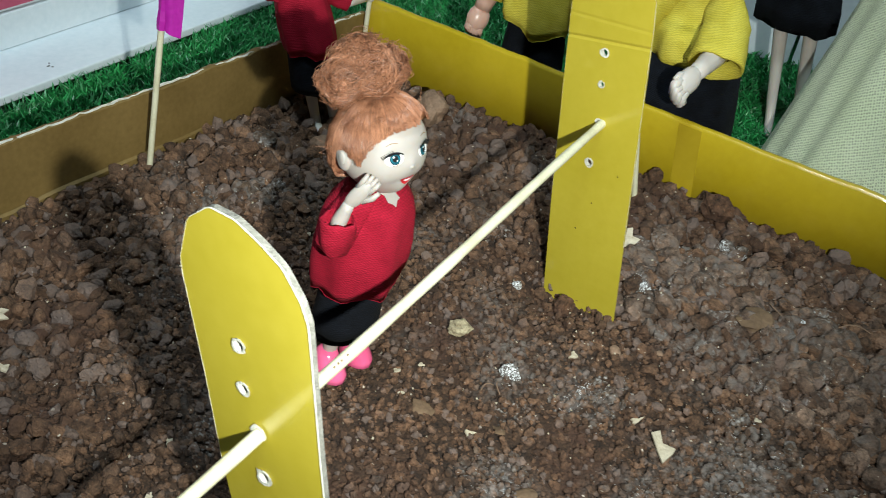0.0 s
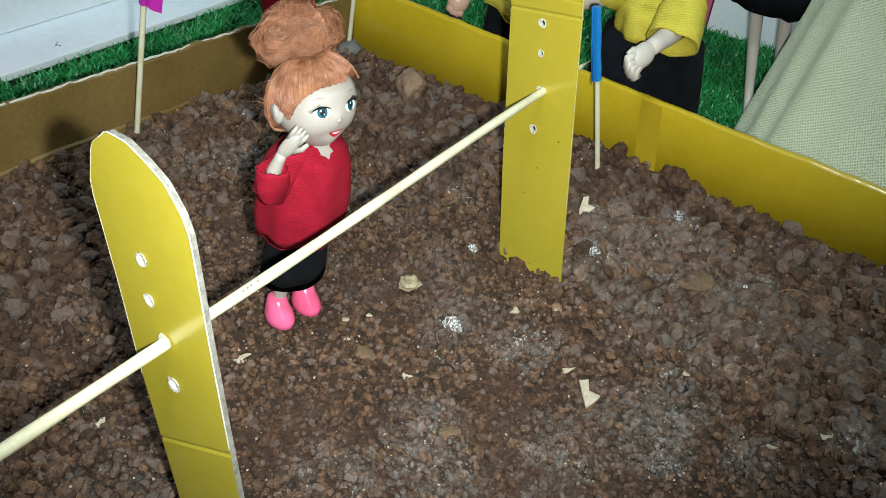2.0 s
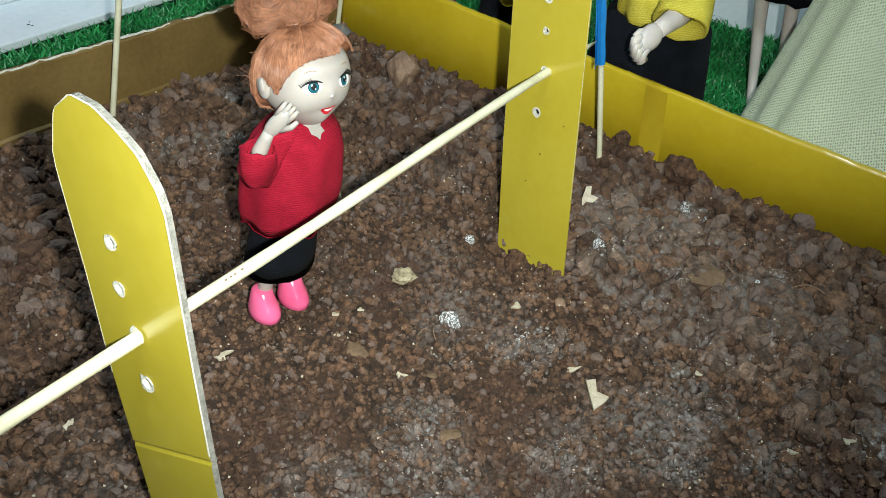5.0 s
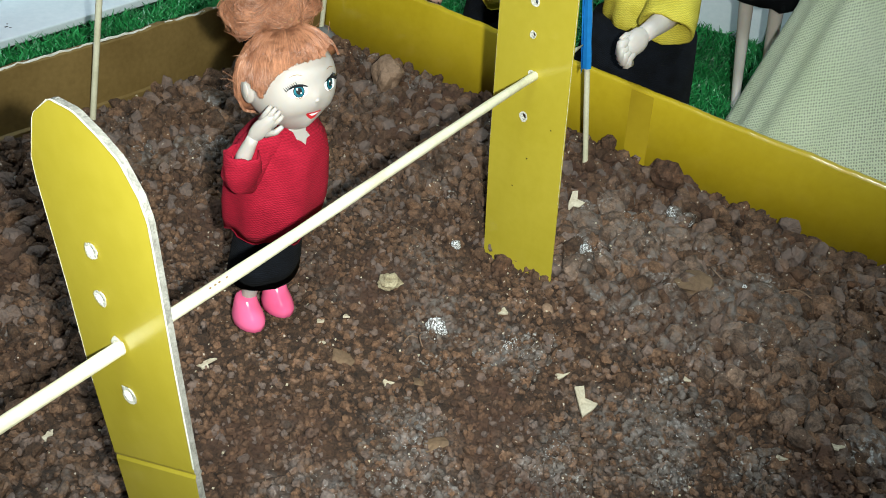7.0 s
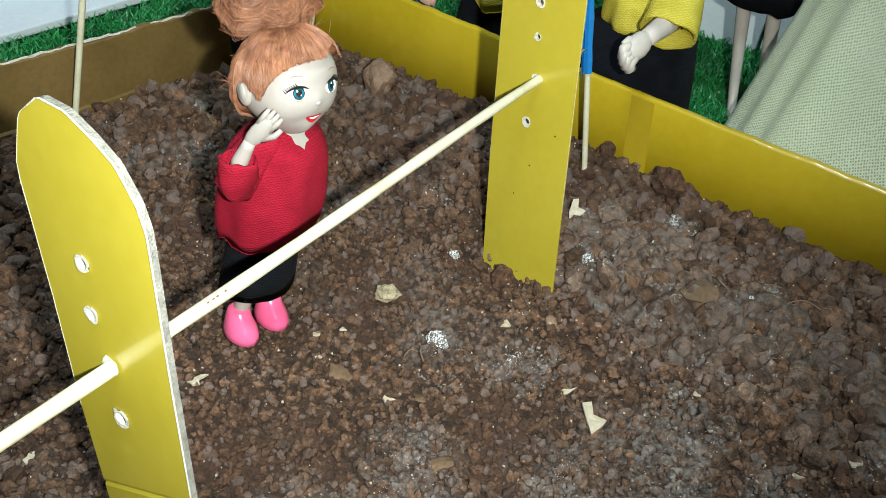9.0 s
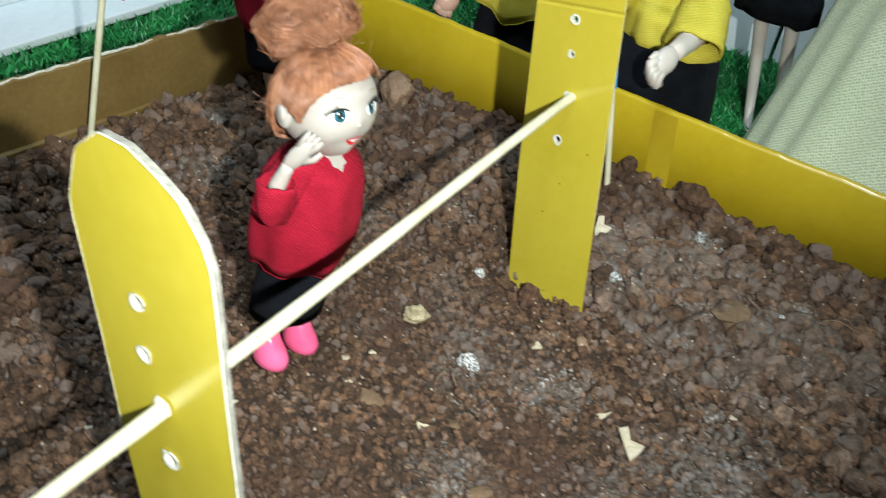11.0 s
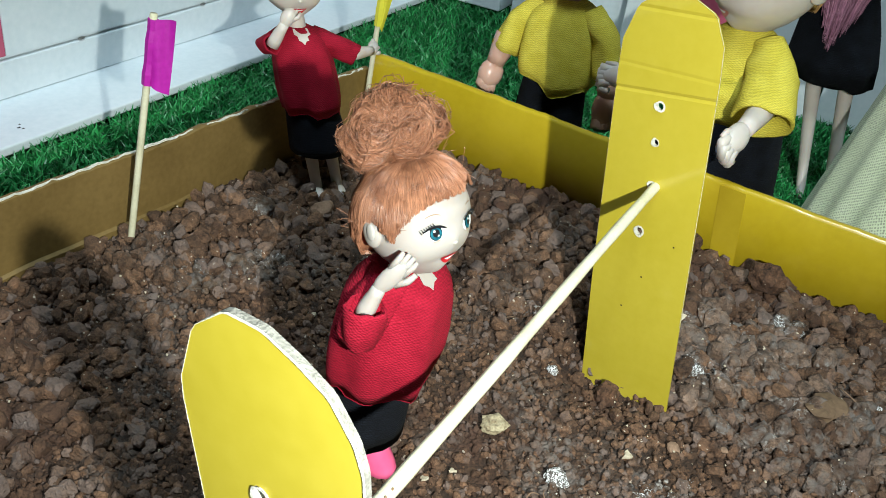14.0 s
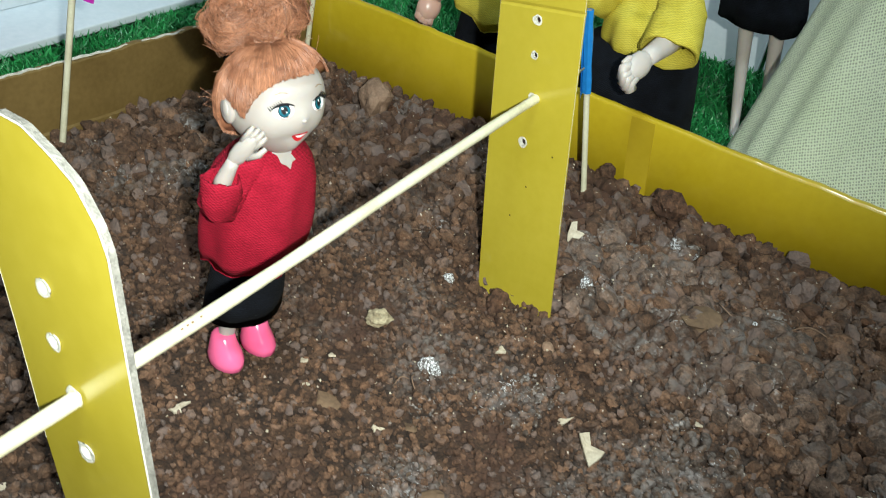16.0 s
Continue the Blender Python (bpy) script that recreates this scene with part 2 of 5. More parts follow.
MAUVELIP = material("lip_mauve", (0.55, 0.20, 0.20), (0.60, 0.24, 0.24), 40, 0.4, 0.0)
MAGENTA = material("magenta_paper", (0.36, 0.008, 0.28), (0.50, 0.018, 0.40), 60, 0.42, 0.15, 500)
LEMON = material("lemon_paper", (0.60, 0.56, 0.03), (0.72, 0.67, 0.06), 60, 0.45, 0.15, 500)
BLUE = material("blue_paper", (0.008, 0.16, 0.48), (0.015, 0.23, 0.62), 60, 0.42, 0.15, 500)
CLAY = material("grey_clay", (0.10, 0.10, 0.10), (0.18, 0.18, 0.17), 120, 0.8, 0.4, 700)
ELASTIC = material("amber_elastic", (0.50, 0.36, 0.14), (0.62, 0.48, 0.22), 80, 0.2, 0.0)
TABLE = material("table_wood", (0.16, 0.10, 0.06), (0.26, 0.17, 0.10), 8, 0.5, 0.1, 120)
PLASTER = material("room_plaster", (0.34, 0.36, 0.38), (0.40, 0.42, 0.44), 3, 0.9, 0.1, 90)
FLOORTILE = material("room_floor", (0.34, 0.33, 0.31), (0.44, 0.43, 0.41), 5, 0.5, 0.1, 90)


def net_material():
    """Pale green tulle: a fine net of rounded holes over cloth."""
    m = material("pale_net", (0.71, 0.81, 0.56), (0.83, 0.90, 0.68), 30, 0.75, 0, 900, sheen=0.1)
    n, l = m.node_tree.nodes, m.node_tree.links
    bsdf = n["Principled BSDF"]
    uv = n.new("ShaderNodeUVMap")
    v = n.new("ShaderNodeTexVoronoi")
    v.inputs["Scale"].default_value, v.inputs["Randomness"].default_value = 1.0, 0.25
    l.new(uv.outputs["UV"], v.inputs["Vector"])
    r = n.new("ShaderNodeMapRange")
    r.inputs["From Min"].default_value, r.inputs["From Max"].default_value = 0.22, 0.42
    l.new(v.outputs["Distance"], r.inputs["Value"])
    thread = n.new("ShaderNodeMapRange")
    thread.inputs["To Min"].default_value, thread.inputs["To Max"].default_value = 0.50, 1.0
    l.new(r.outputs["Result"], thread.inputs["Value"])
    l.new(thread.outputs["Result"], bsdf.inputs["Alpha"])
    bp = n.new("ShaderNodeBump")
    bp.inputs["Strength"].default_value, bp.inputs["Distance"].default_value = 0.5, 0.0006
    l.new(r.outputs["Result"], bp.inputs["Height"])
    l.new(bp.outputs["Normal"], bsdf.inputs["Normal"])
    return m


NET = net_material()
LINING = material("gown_lining", (0.56, 0.67, 0.46), (0.66, 0.76, 0.55), 30, 0.8, 0.1, 700)


# ---- building tools ----
def mesh_of(name, bm, mats, smooth=False):
    me = bpy.data.meshes.new(name)
    bm.normal_update()
    bm.to_mesh(me)
    bm.free()
    for m in mats if isinstance(mats, (list, tuple)) else [mats]:
        me.materials.append(m)
    if smooth:
        me.polygons.foreach_set("use_smooth", [True] * len(me.polygons))
    return me


def thing(name, label, category, place=None, group="", kind=""):
    ob = new(name)
    ob.empty_display_size = 0.01
    if place is not None:
        ob.matrix_basis = place
    return tagged(ob, label, category, group, kind)


def part(name, bm, mats, parent, label="", smooth=False):
    ob = new(name, mesh_of(name, bm, mats, smooth))
    ob.parent = parent
    return tagged(ob, label)


def single(name, bm, mats, label, category, place=None, group="", kind="", smooth=False):
    ob = new(name, mesh_of(name, bm, mats, smooth))
    if place is not None:
        ob.matrix_basis = place
    return tagged(ob, label, category, group, kind)


def box(bm, lo, hi, mat=0, bevel=0.0, m=None):
    r = bmesh.ops.create_cube(bm, size=1.0)
    c, d = [(a + b) / 2 for a, b in zip(lo, hi)], [b - a for a, b in zip(lo, hi)]
    for v in r["verts"]:
        v.co = Vector([c[i] + v.co[i] * d[i] for i in range(3)])
    faces = list({f for v in r["verts"] for f in v.link_faces})
    for f in faces:
        f.material_index = mat
    if bevel:
        edges = list({e for f in faces for e in f.edges})
        r = bmesh.ops.bevel(bm, geom=edges, offset=bevel, segments=2, affect="EDGES", profile=0.5)
        for f in r["faces"]:
            f.material_index = mat
    return bm


def loft(bm, rings, mat=0, cap=True):
    rows = [[bm.verts.new(p) for p in ring] for ring in rings]
    k = len(rows[0])
    for a, b in zip(rows, rows[1:]):
        for i in range(k):
            bm.faces.new((a[i], a[(i + 1) % k], b[(i + 1) % k], b[i])).material_index = mat
    if cap:
        bm.faces.new(rows[0][::-1]).material_index = mat
        bm.faces.new(rows[-1]).material_index = mat


def tube(bm, pts, radii, mat=0, seg=8, cap=True):
    pts = [Vector(p) for p in pts]
    rings = []
    side = None
    for i, p in enumerate(pts):
        d = (pts[min(i + 1, len(pts) - 1)] - pts[max(i - 1, 0)]).normalized()
        if side is None:
            side = d.orthogonal().normalized()
        side = (side - d * side.dot(d)).normalized()
        up = d.cross(side)
        r = radii[i] if isinstance(radii, (list, tuple)) else radii
        rings.append([p + (side * math.cos(a) + up * math.sin(a)) * r for a in [2 * math.pi * j / seg for j in range(seg)]])
    loft(bm, rings, mat, cap)


def blob(bm, centre, radii, mat=0, u=14, v=10, turn=None, lump=0.0):
    r = bmesh.ops.create_uvsphere(bm, u_segments=u, v_segments=v, radius=1.0)
    off = Vector((random.uniform(0, 50), random.uniform(0, 50), 0))
    for q in r["verts"]:
        k = 1 + lump * noise.noise(q.co * 1.7 + off)
        p = Vector((q.co.x * radii[0] * k, q.co.y * radii[1] * k, q.co.z * radii[2] * k))
        if turn is not None:
            p = turn @ p
        q.co = p + Vector(centre)
    for f in {f for q in r["verts"] for f in q.link_faces}:
        f.material_index = mat


def rough_stone(bm, centre, radii, mat=0, sub=2, lump=0.35, facet=0.15):
    r = bmesh.ops.create_icosphere(bm, subdivisions=sub, radius=1.0)
    off = Vector((random.uniform(0, 90), random.uniform(0, 90), random.uniform(0, 90)))
    turn = Euler((random.uniform(0, 0.6), random.uniform(0, 0.6), random.uniform(0, 6.3))).to_matrix()
    for q in r["verts"]:
        k = 1 + lump * noise.noise(q.co * 1.1 + off) + facet * noise.noise(q.co * 3.1 + off) + 0.5 * facet * noise.noise(q.co * 7.0 + off)
        q.co = turn @ Vector([q.co[i] * radii[i] * k for i in range(3)]) + Vector(centre)
    for f in {f for q in r["verts"] for f in q.link_faces}:
        f.material_index = mat


# ---- room round the table ----
def slab(name, lo, hi, mat, label, category):
    return single(name, box(bmesh.new(), lo, hi), mat, label, category, kind="structure")


slab("floor", (-2.2, -2.2, -0.80), (2.2, 2.2, -0.77), FLOORTILE, "plain grey tiled room floor", "floor")
slab("ceiling", (-2.2, -2.2, 1.80), (2.2, 2.2, 1.85), PLASTER, "plain white plastered room ceiling", "ceiling")
slab("wall_west", (-2.25, -2.2, -0.77), (-2.2, 2.2, 1.80), PLASTER, "plain pale plastered room wall", "wall")
slab("wall_east", (2.2, -2.2, -0.77), (2.25, 2.2, 1.80), PLASTER, "plain pale plastered room wall", "wall")
slab("wall_north", (-2.2, 2.2, -0.77), (2.2, 2.25, 1.80), PLASTER, "plain pale plastered room wall", "wall")
slab("wall_south", (-2.2, -2.25, -0.77), (2.2, -2.2, 1.80), PLASTER, "plain pale plastered room wall", "wall")

table = thing("table", "brown wooden table under the toy scene", "table", pose(0.1, 0.0, -0.77))
part("tabletop", box(bmesh.new(), (-0.75, -0.75, 0.70), (0.75, 0.75, 0.735), 0, 0.004), TABLE, table)
for sx in (-0.68, 0.68):
    for sy in (-0.68, 0.68):
        part("leg", box(bmesh.new(), (sx - 0.03, sy - 0.03, 0.0), (sx + 0.03, sy + 0.03, 0.70), 0, 0.003), TABLE, table)

# ---- tray of earth ----
LEVEL = -0.018          # top of the turf's backing
CORNER = Vector((-0.004, 0.008, 0))
ALONG = Vector((1, -0.063, 0)).normalized()      # the yellow side
DOWN = Vector((-0.13, -0.9915, 0)).normalized()  # the bare brown side


def yellow_y(x):
    return CORNER.y + (x - CORNER.x) * -0.063


def brown_x(y):
    return CORNER.x + (y - CORNER.y) * 0.131


def panel(length, low, high_a, high_b, thick, out, along, rim, wave=0.0):
    """An upright sheet from the corner along a side, its rim rounded."""
    bm = bmesh.new()
    steps = 330
    rings = []
    for i in range(steps + 1):
        t = i / steps
        p = CORNER + along * (length * t)
        top = high_a + (high_b - high_a) * t + wave * (noise.noise(Vector((t * 22, 3, 0))) + 0.5 * noise.noise(Vector((t * 70, 9, 0))) + 0.35 * noise.noise(Vector((t * 260, 2, 0))))
        bow = 0.0009 * noise.noise(Vector((t * 6, 7, 1)))
        prof = [(0, low)] + [(thick / 2 - math.cos(a) * thick / 2, top - rim + math.sin(a) * rim) for a in [math.pi * j / 6 for j in range(7)]] + [(thick, low)]
        rings.append([p + out * (o + bow) + Vector((0, 0, z)) for o, z in prof])
    loft(bm, rings)
    return bm


tray = thing("cardboard_tray", "shallow cardboard tray with glossy yellow and bare brown sides", "tray")
part("yellow_side", panel(0.44, LEVEL, 0.0350, 0.0275, 0.0042, Vector((0.063, 1, 0)).normalized(), ALONG, 0.0015, 0.0006), YELLOW, tray, "glossy yellow film over card", True)
part("brown_side", panel(0.50, LEVEL, 0.0275, 0.0325, 0.0034, Vector((-0.9915, 0.13, 0)), DOWN, 0.0005, 0.0012), KRAFT, tray, "bare brown corrugated card")
part("front_side", box(bmesh.new(), (-0.065, -0.494, LEVEL), (0.43, -0.490, 0.03)), KRAFT, tray)
part("end_side", box(bmesh.new(), (0.426, -0.490, LEVEL), (0.430, -0.024, 0.028)), YELLOW, tray)

# added upright strip of duller yellow that draws the band on this side
bm = bmesh.new()
out = Vector((0.063, 1, 0)).normalized()
rows_of_strip = []
for z, slide in ((-0.012, 0.0065), (0.0, 0.0050), (0.018, 0.0026), (0.0304, 0.0010)):
    a, b = CORNER + ALONG * (0.1690 + slide), CORNER + ALONG * (0.1795 + slide)
    rows_of_strip.append([p + out * o + Vector((0, 0, z)) for p, o in ((a, -0.0003), (b, -0.0003), (b, 0.0004), (a, 0.0004))])
loft(bm, rows_of_strip)
part("dull_band", bm, DULLFILM, tray, "duller upright strip added on the yellow side")

# torn paper liner along the brown rim
bm = bmesh.new()
rings = []
for i in range(241):
    t = i / 240
    p = CORNER + DOWN * (0.004 + 0.48 * t)
    top = 0.0275 + 0.005 * (0.004 + 0.48 * t) / 0.5
    j = 0.0010 * noise.noise(Vector((t * 130, 0, 5))) + 0.0006 * noise.noise(Vector((t * 410, 2, 5)))
    w = 0.0014 + 0.0010 * noise.noise(Vector((t * 60, 4, 2)))
    out = Vector((-0.9915, 0.13, 0))
    rings.append([p + out * (0.0006 + j) + Vector((0, 0, top - 0.0002)), p + out * (0.0006 + j) + Vector((0, 0, top + 0.0003 + 0.8 * j)),
                  p + out * w + Vector((0, 0, top + 0.0004 + 0.8 * j)), p + out * w + Vector((0, 0, top - 0.0002))])
loft(bm, rings)
part("torn_liner", bm, PAPER, tray, "ragged torn white paper edge")
# folded flap along the foot of the brown side
bm = bmesh.new()
rings = []
for i in range(61):
    t = i / 60
    p = CORNER + DOWN * (0.11 + 0.37 * t)
    out = Vector((0.9915, -0.13, 0))
    z = 0.0024 + 0.0012 * noise.noise(Vector((t * 14, 8, 0)))
    rings.append([p + out * o + Vector((0, 0, z + h)) for o, h in ((0.0002, 0.0003), (0.0016, -0.0004), (0.0016, -0.008), (0.0002, -0.008))])
loft(bm, rings)
part("flap", bm, KRAFT, tray, "folded cardboard flap")

# ---- earth ----
rng = np.random.default_rng(7)
xs = np.concatenate([np.arange(-0.075, -0.05, 0.004), np.arange(-0.05, 0.325, 0.00065), np.arange(0.325, 0.432, 0.004)])
ys = np.concatenate([np.arange(-0.492, -0.30, 0.004), np.arange(-0.30, 0.0125, 0.00065)])
GX, GY = np.meshgrid(xs, ys)
HZ = np.full(GX.shape, -0.006)


def ground_base(x, y):
    """The broad lie of the earth."""
    rise = 0.0035 * np.exp(-((y - (0.008 - 0.063 * x)) / 0.030) ** 2) * np.clip((x - 0.02) / 0.15, 0, 1)
    dip = -0.003 * np.exp(-(((x - 0.03) / 0.05) ** 2 + ((y + 0.05) / 0.04) ** 2))
    dip = dip - 0.0090 * np.exp(-(((x - 0.153) / 0.021) ** 2 + ((y + 0.104) / 0.016) ** 2))
    left = 0.003 * np.exp(-((x - (-0.004 + 0.131 * y)) / 0.02) ** 2)
    rise = rise * (1 - 0.9 * np.clip((x - 0.150) / 0.05, 0, 1))
    return -0.0045 + rise + dip + left + 0.0012 * np.sin(x * 47 + 1) * np.sin(y * 39)


def coarse(x, y):
    """How cloddy the earth is: fine where it was trodden, coarse elsewhere."""
    fine = np.exp(-(((x - 0.140) / 0.115) ** 2 + ((y + 0.180) / 0.088) ** 2) ** 1.4)
    return np.maximum(0.12, 1 - 0.84 * fine - 0.45 * np.exp(-(((x - 0.275) / 0.050) ** 2 + ((y + 0.165) / 0.045) ** 2)))


HZ = ground_base(GX, GY)
BASEZ = HZ.copy()
count = 34000
bx, by = rng.uniform(-0.07, 0.33, count), rng.uniform(-0.31, 0.012, count)
br = (0.0007 + 0.0017 * rng.power(0.40, count)) * (0.70 + 0.40 * coarse(bx, by))
order = np.argsort(br)[::-1]
for k in order:
    r = br[k]
    i0, i1 = np.searchsorted(xs, (bx[k] - r, bx[k] + r))
    j0, j1 = np.searchsorted(ys, (by[k] - r, by[k] + r))
    if i1 <= i0 or j1 <= j0:
        continue
    # a lump cut by a handful of slanting planes
    turns, far = rng.uniform(0, 6.283, 6), rng.uniform(0.55, 1.0, 6) * r
    dx, dy = xs[None, i0:i1] - bx[k], ys[j0:j1, None] - by[k]
    q = np.max([(dx * math.cos(a) + dy * math.sin(a)) / f for a, f in zip(turns, far)], axis=0)
    slant = (dx * math.cos(turns[0]) + dy * math.sin(turns[1])) * rng.uniform(-0.35, 0.35)
    cap = np.where(q < 1, np.minimum(2.2 * (1 - q), rng.uniform(0.45, 1.0)) * r * 0.75 + slant, 0)
    lift = ground_base(bx[k], by[k]) + rng.uniform(-0.3, 0.35) * r
    sub = HZ[j0:j1, i0:i1]
    np.maximum(sub, np.where(cap > 0, lift + cap, -1), out=sub)
HZ += rng.normal(0, 0.00012, HZ.shape)
PX = np.maximum(GX, CORNER.x + (GY - CORNER.y) * 0.131 - 0.0008)
PY = np.minimum(GY, CORNER.y + (GX - CORNER.x) * -0.063 + 0.0008)
co = np.stack([PX, PY, HZ], -1).reshape(-1, 3)
ny, nx = GX.shape
idx = np.arange(ny * nx).reshape(ny, nx)
quads = np.stack([idx[:-1, :-1], idx[:-1, 1:], idx[1:, 1:], idx[1:, :-1]], -1).reshape(-1, 4)
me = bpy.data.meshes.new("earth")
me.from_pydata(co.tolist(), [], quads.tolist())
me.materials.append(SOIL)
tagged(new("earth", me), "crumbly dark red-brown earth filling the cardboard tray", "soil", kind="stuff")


TOP = HZ.copy()


def ground_z(x, y):
    i, j = min(max(np.searchsorted(xs, x), 0), len(xs) - 1), min(max(np.searchsorted(ys, y), 0), len(ys) - 1)
    return float(TOP[j, i])


def soil_z(x, y):
    return float(HZ[min(np.searchsorted(ys, y), len(ys) - 1), min(np.searchsorted(xs, x), len(xs) - 1)])


def base_z(x, y):
    return float(ground_base(np.float64(x), np.float64(y)))


# loose clods, each an uneven faceted lump
def clods(name, count, low, high, power, seed, label, sub, mats, where=None):
    r = np.random.default_rng(seed)
    template = bmesh.new()
    bmesh.ops.create_icosphere(template, subdivisions=sub, radius=1.0)
    tv = np.array([v.co[:] for v in template.verts])
    tf = np.array([[v.index for v in f.verts] for f in template.faces])
    template.free()
    shapes = []
    for k in range(40):
        o = Vector((k * 7.3, k * 3.1, 0))
        planes = r.normal(size=(9, 3))
        planes /= np.linalg.norm(planes, axis=1)[:, None]
        cut = r.uniform(0.56, 0.98, 9)
        reach = np.min(np.where(tv @ planes.T > 0.15, cut / np.maximum(tv @ planes.T, 0.15), 1.25), axis=1)
        shapes.append(np.minimum(reach, 1.2) * np.array([1 + 0.14 * noise.noise(Vector(v) * 1.4 + o) + 0.20 * noise.noise(Vector(v) * 3.7 + o) for v in tv]))
    allv, allf, n = [], [], 0
    while n < count:
        x, y = r.uniform(-0.045, 0.325), r.uniform(-0.30, 0.004)
        if x < brown_x(y) + 0.003 or y > yellow_y(x) - 0.003:
            continue
        rough = float(coarse(np.float64(x), np.float64(y)))
        if high > 0.002 and r.uniform() > 0.08 + 0.92 * rough:
            continue
        if where and not where(x, y):
            continue
        size = low + (high - low) * r.uniform() ** power * (rough if high > 0.002 else 1)
        k = shapes[int(r.integers(40))]
        rad = size * r.uniform(0.75, 1.25, 3) * np.array([1, 1, 0.8])
        rot = np.array(Euler(r.uniform(0, 6.28, 3)).to_matrix())
        v = (tv * k[:, None] * rad) @ rot.T
        v += np.array([x, y, (base_z(x, y) + 0.0007 if high > 0.002 else soil_z(x, y) - size * 0.3) + size * r.uniform(0.45, 1.0)])
        allv.append(v)
        allf.append(tf + n * len(tv))
        n += 1
        if size > 0.0012:
            # later bits lie on top of this lump
            i0, i1 = np.searchsorted(xs, (x - size * 0.7, x + size * 0.7))
            j0, j1 = np.searchsorted(ys, (y - size * 0.7, y + size * 0.7))
            if i1 > i0 and j1 > j0:
                cap = v[:, 2].max() - 0.5 * ((xs[None, i0:i1] - x) ** 2 + (ys[j0:j1, None] - y) ** 2) / size
                TOP[j0:j1, i0:i1] = np.maximum(TOP[j0:j1, i0:i1], cap)
    me = bpy.data.meshes.new(name)
    me.from_pydata(np.concatenate(allv).tolist(), [], np.concatenate(allf).tolist())
    me.materials.append(mats)
    return tagged(new(name, me), label, "soil", kind="stuff")


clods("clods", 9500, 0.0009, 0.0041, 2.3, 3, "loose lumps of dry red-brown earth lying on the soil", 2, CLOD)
clods("crumbs", 36000, 0.00050, 0.0018, 2.0, 5, "fine crumbs of dry earth strewn over the soil", 1, CRUMB)


def edge_side(x, y):
    return y > yellow_y(x) - 0.022 and x > 0.02


clods("clods_along_side", 520, 0.0012, 0.0033, 1.7, 11, "clods of red-brown earth banked against the yellow side", 2, RUST, edge_side)


def stone(name, label, x, y, radii, mat, lift=0.5, sub=3, lump=0.35, bedded=True):
    """A stone sunk in the earth or, if not bedded, lying among the topmost clods."""
    bm = bmesh.new()
    z = 0.5 * (base_z(x, y) + 0.001 + min(ground_z(x, y), base_z(x, y) + 0.004)) if bedded else ground_z(x, y)
    rough_stone(bm, (0, 0, 0), radii, 0, sub, lump, 0.10 if mat == STONE else 0.28)
    return single(name, bm, mat, label, "stone", pose(x, y, z + radii[2] * lift), smooth=False)


stone("stone", "large tan stone half sunk in the earth", 0.0545, -0.0215, (0.0088, 0.0074, 0.0086), STONE, 0.85)
stone("pebble", "rounded tan pebble on the earth", 0.0265, -0.0745, (0.0048, 0.0042, 0.0044), STONE, 0.7)
stone("clod", "dark red-brown clod against the yellow side", 0.1945, -0.0225, (0.0064, 0.0052, 0.0064), RUST, 1.45)
stone("clod", "dark red-brown clod at the foot of a yellow post", 0.1604, -0.1040, (0.0044, 0.0034, 0.0036), RUST, 0.9)
stone("grey_clod", "big grey dusty clod on the earth", 0.0258, -0.1271, (0.0050, 0.0042, 0.0034), GREYSTONE, 0.6)
stone("grey_clod", "big grey-brown clod near the brown side", 0.0075, -0.0899, (0.0050, 0.0046, 0.0040), GREYSTONE, 0.6)
for x, y, r in ((0.1885, -0.060, 0.0050), (0.2027, -0.0560, 0.0050), (0.2065, -0.070, 0.0046), (0.2583, -0.0613, 0.0040), (0.2114, -0.0597, 0.0034), (0.2320, -0.0820, 0.0036), (0.222, -0.055, 0.0045), (0.248, -0.098, 0.0045)):
    stone("grey_clod", "grey dusty clod on the earth", x, y, (r, r * 0.85, r * 0.75), GREYCLOD, 0.05, bedded=False)
for x, y, r in ((0.1892, -0.0928, 0.0050), (0.2965, -0.1247, 0.0064), (0.2664, -0.1482, 0.0036), (0.2388, -0.0985, 0.0032), (0.2468, -0.0579, 0.0032), (0.1885, -0.0640, 0.0036), (0.0321, -0.1253, 0.0040)):
    stone("crusted_clod", "grey earth clod caked with white mineral crust", x, y, (r, r * 0.88, r * 0.78), CRUSTED, 0.1, bedded=False)
for x, y, r in ((0.1610, -0.1545, 0.0033), (0.1842, -0.147, 0.0017), (0.0687, -0.0285, 0.0022), (0.2045, -0.0365, 0.0033), (0.211, -0.0385, 0.0028), (0.184, -0.082, 0.0027), (0.141, -0.105, 0.0022), (0.243, -0.065, 0.0024)):
    stone("white_crusted_lump", "small earth lump crusted white with minerals", x, y, (r, r * 0.9, r * 0.75), CRYSTAL, 0.6)
for x, y, r in ((0.1440, -0.1850, 0.0040), (0.1865, -0.1990, 0.0034), (0.1690, -0.1790, 0.0028)):
    stone("flat_stone", "small flat brown flake lying on the earth", x, y, (r, r * 0.7, r * 0.22), PLATE, 0.9, 2, 0.6)
plate = stone("flat_stone", "flat brown stone flake on the earth", 0.2255, -0.0800, (0.0068, 0.0060, 0.0018), PLATE, 1.0, 2, 0.7)
plate.matrix_basis = pose(0.2255, -0.0800, ground_z(0.2255, -0.0800) + 0.0018, 26, 10, 75)
stone("yellow_lump", "pale yellow crumbly lump on the earth", 0.1372, -0.1470, (0.0042, 0.0036, 0.0026), LUMP, 0.7, 3, 0.4)


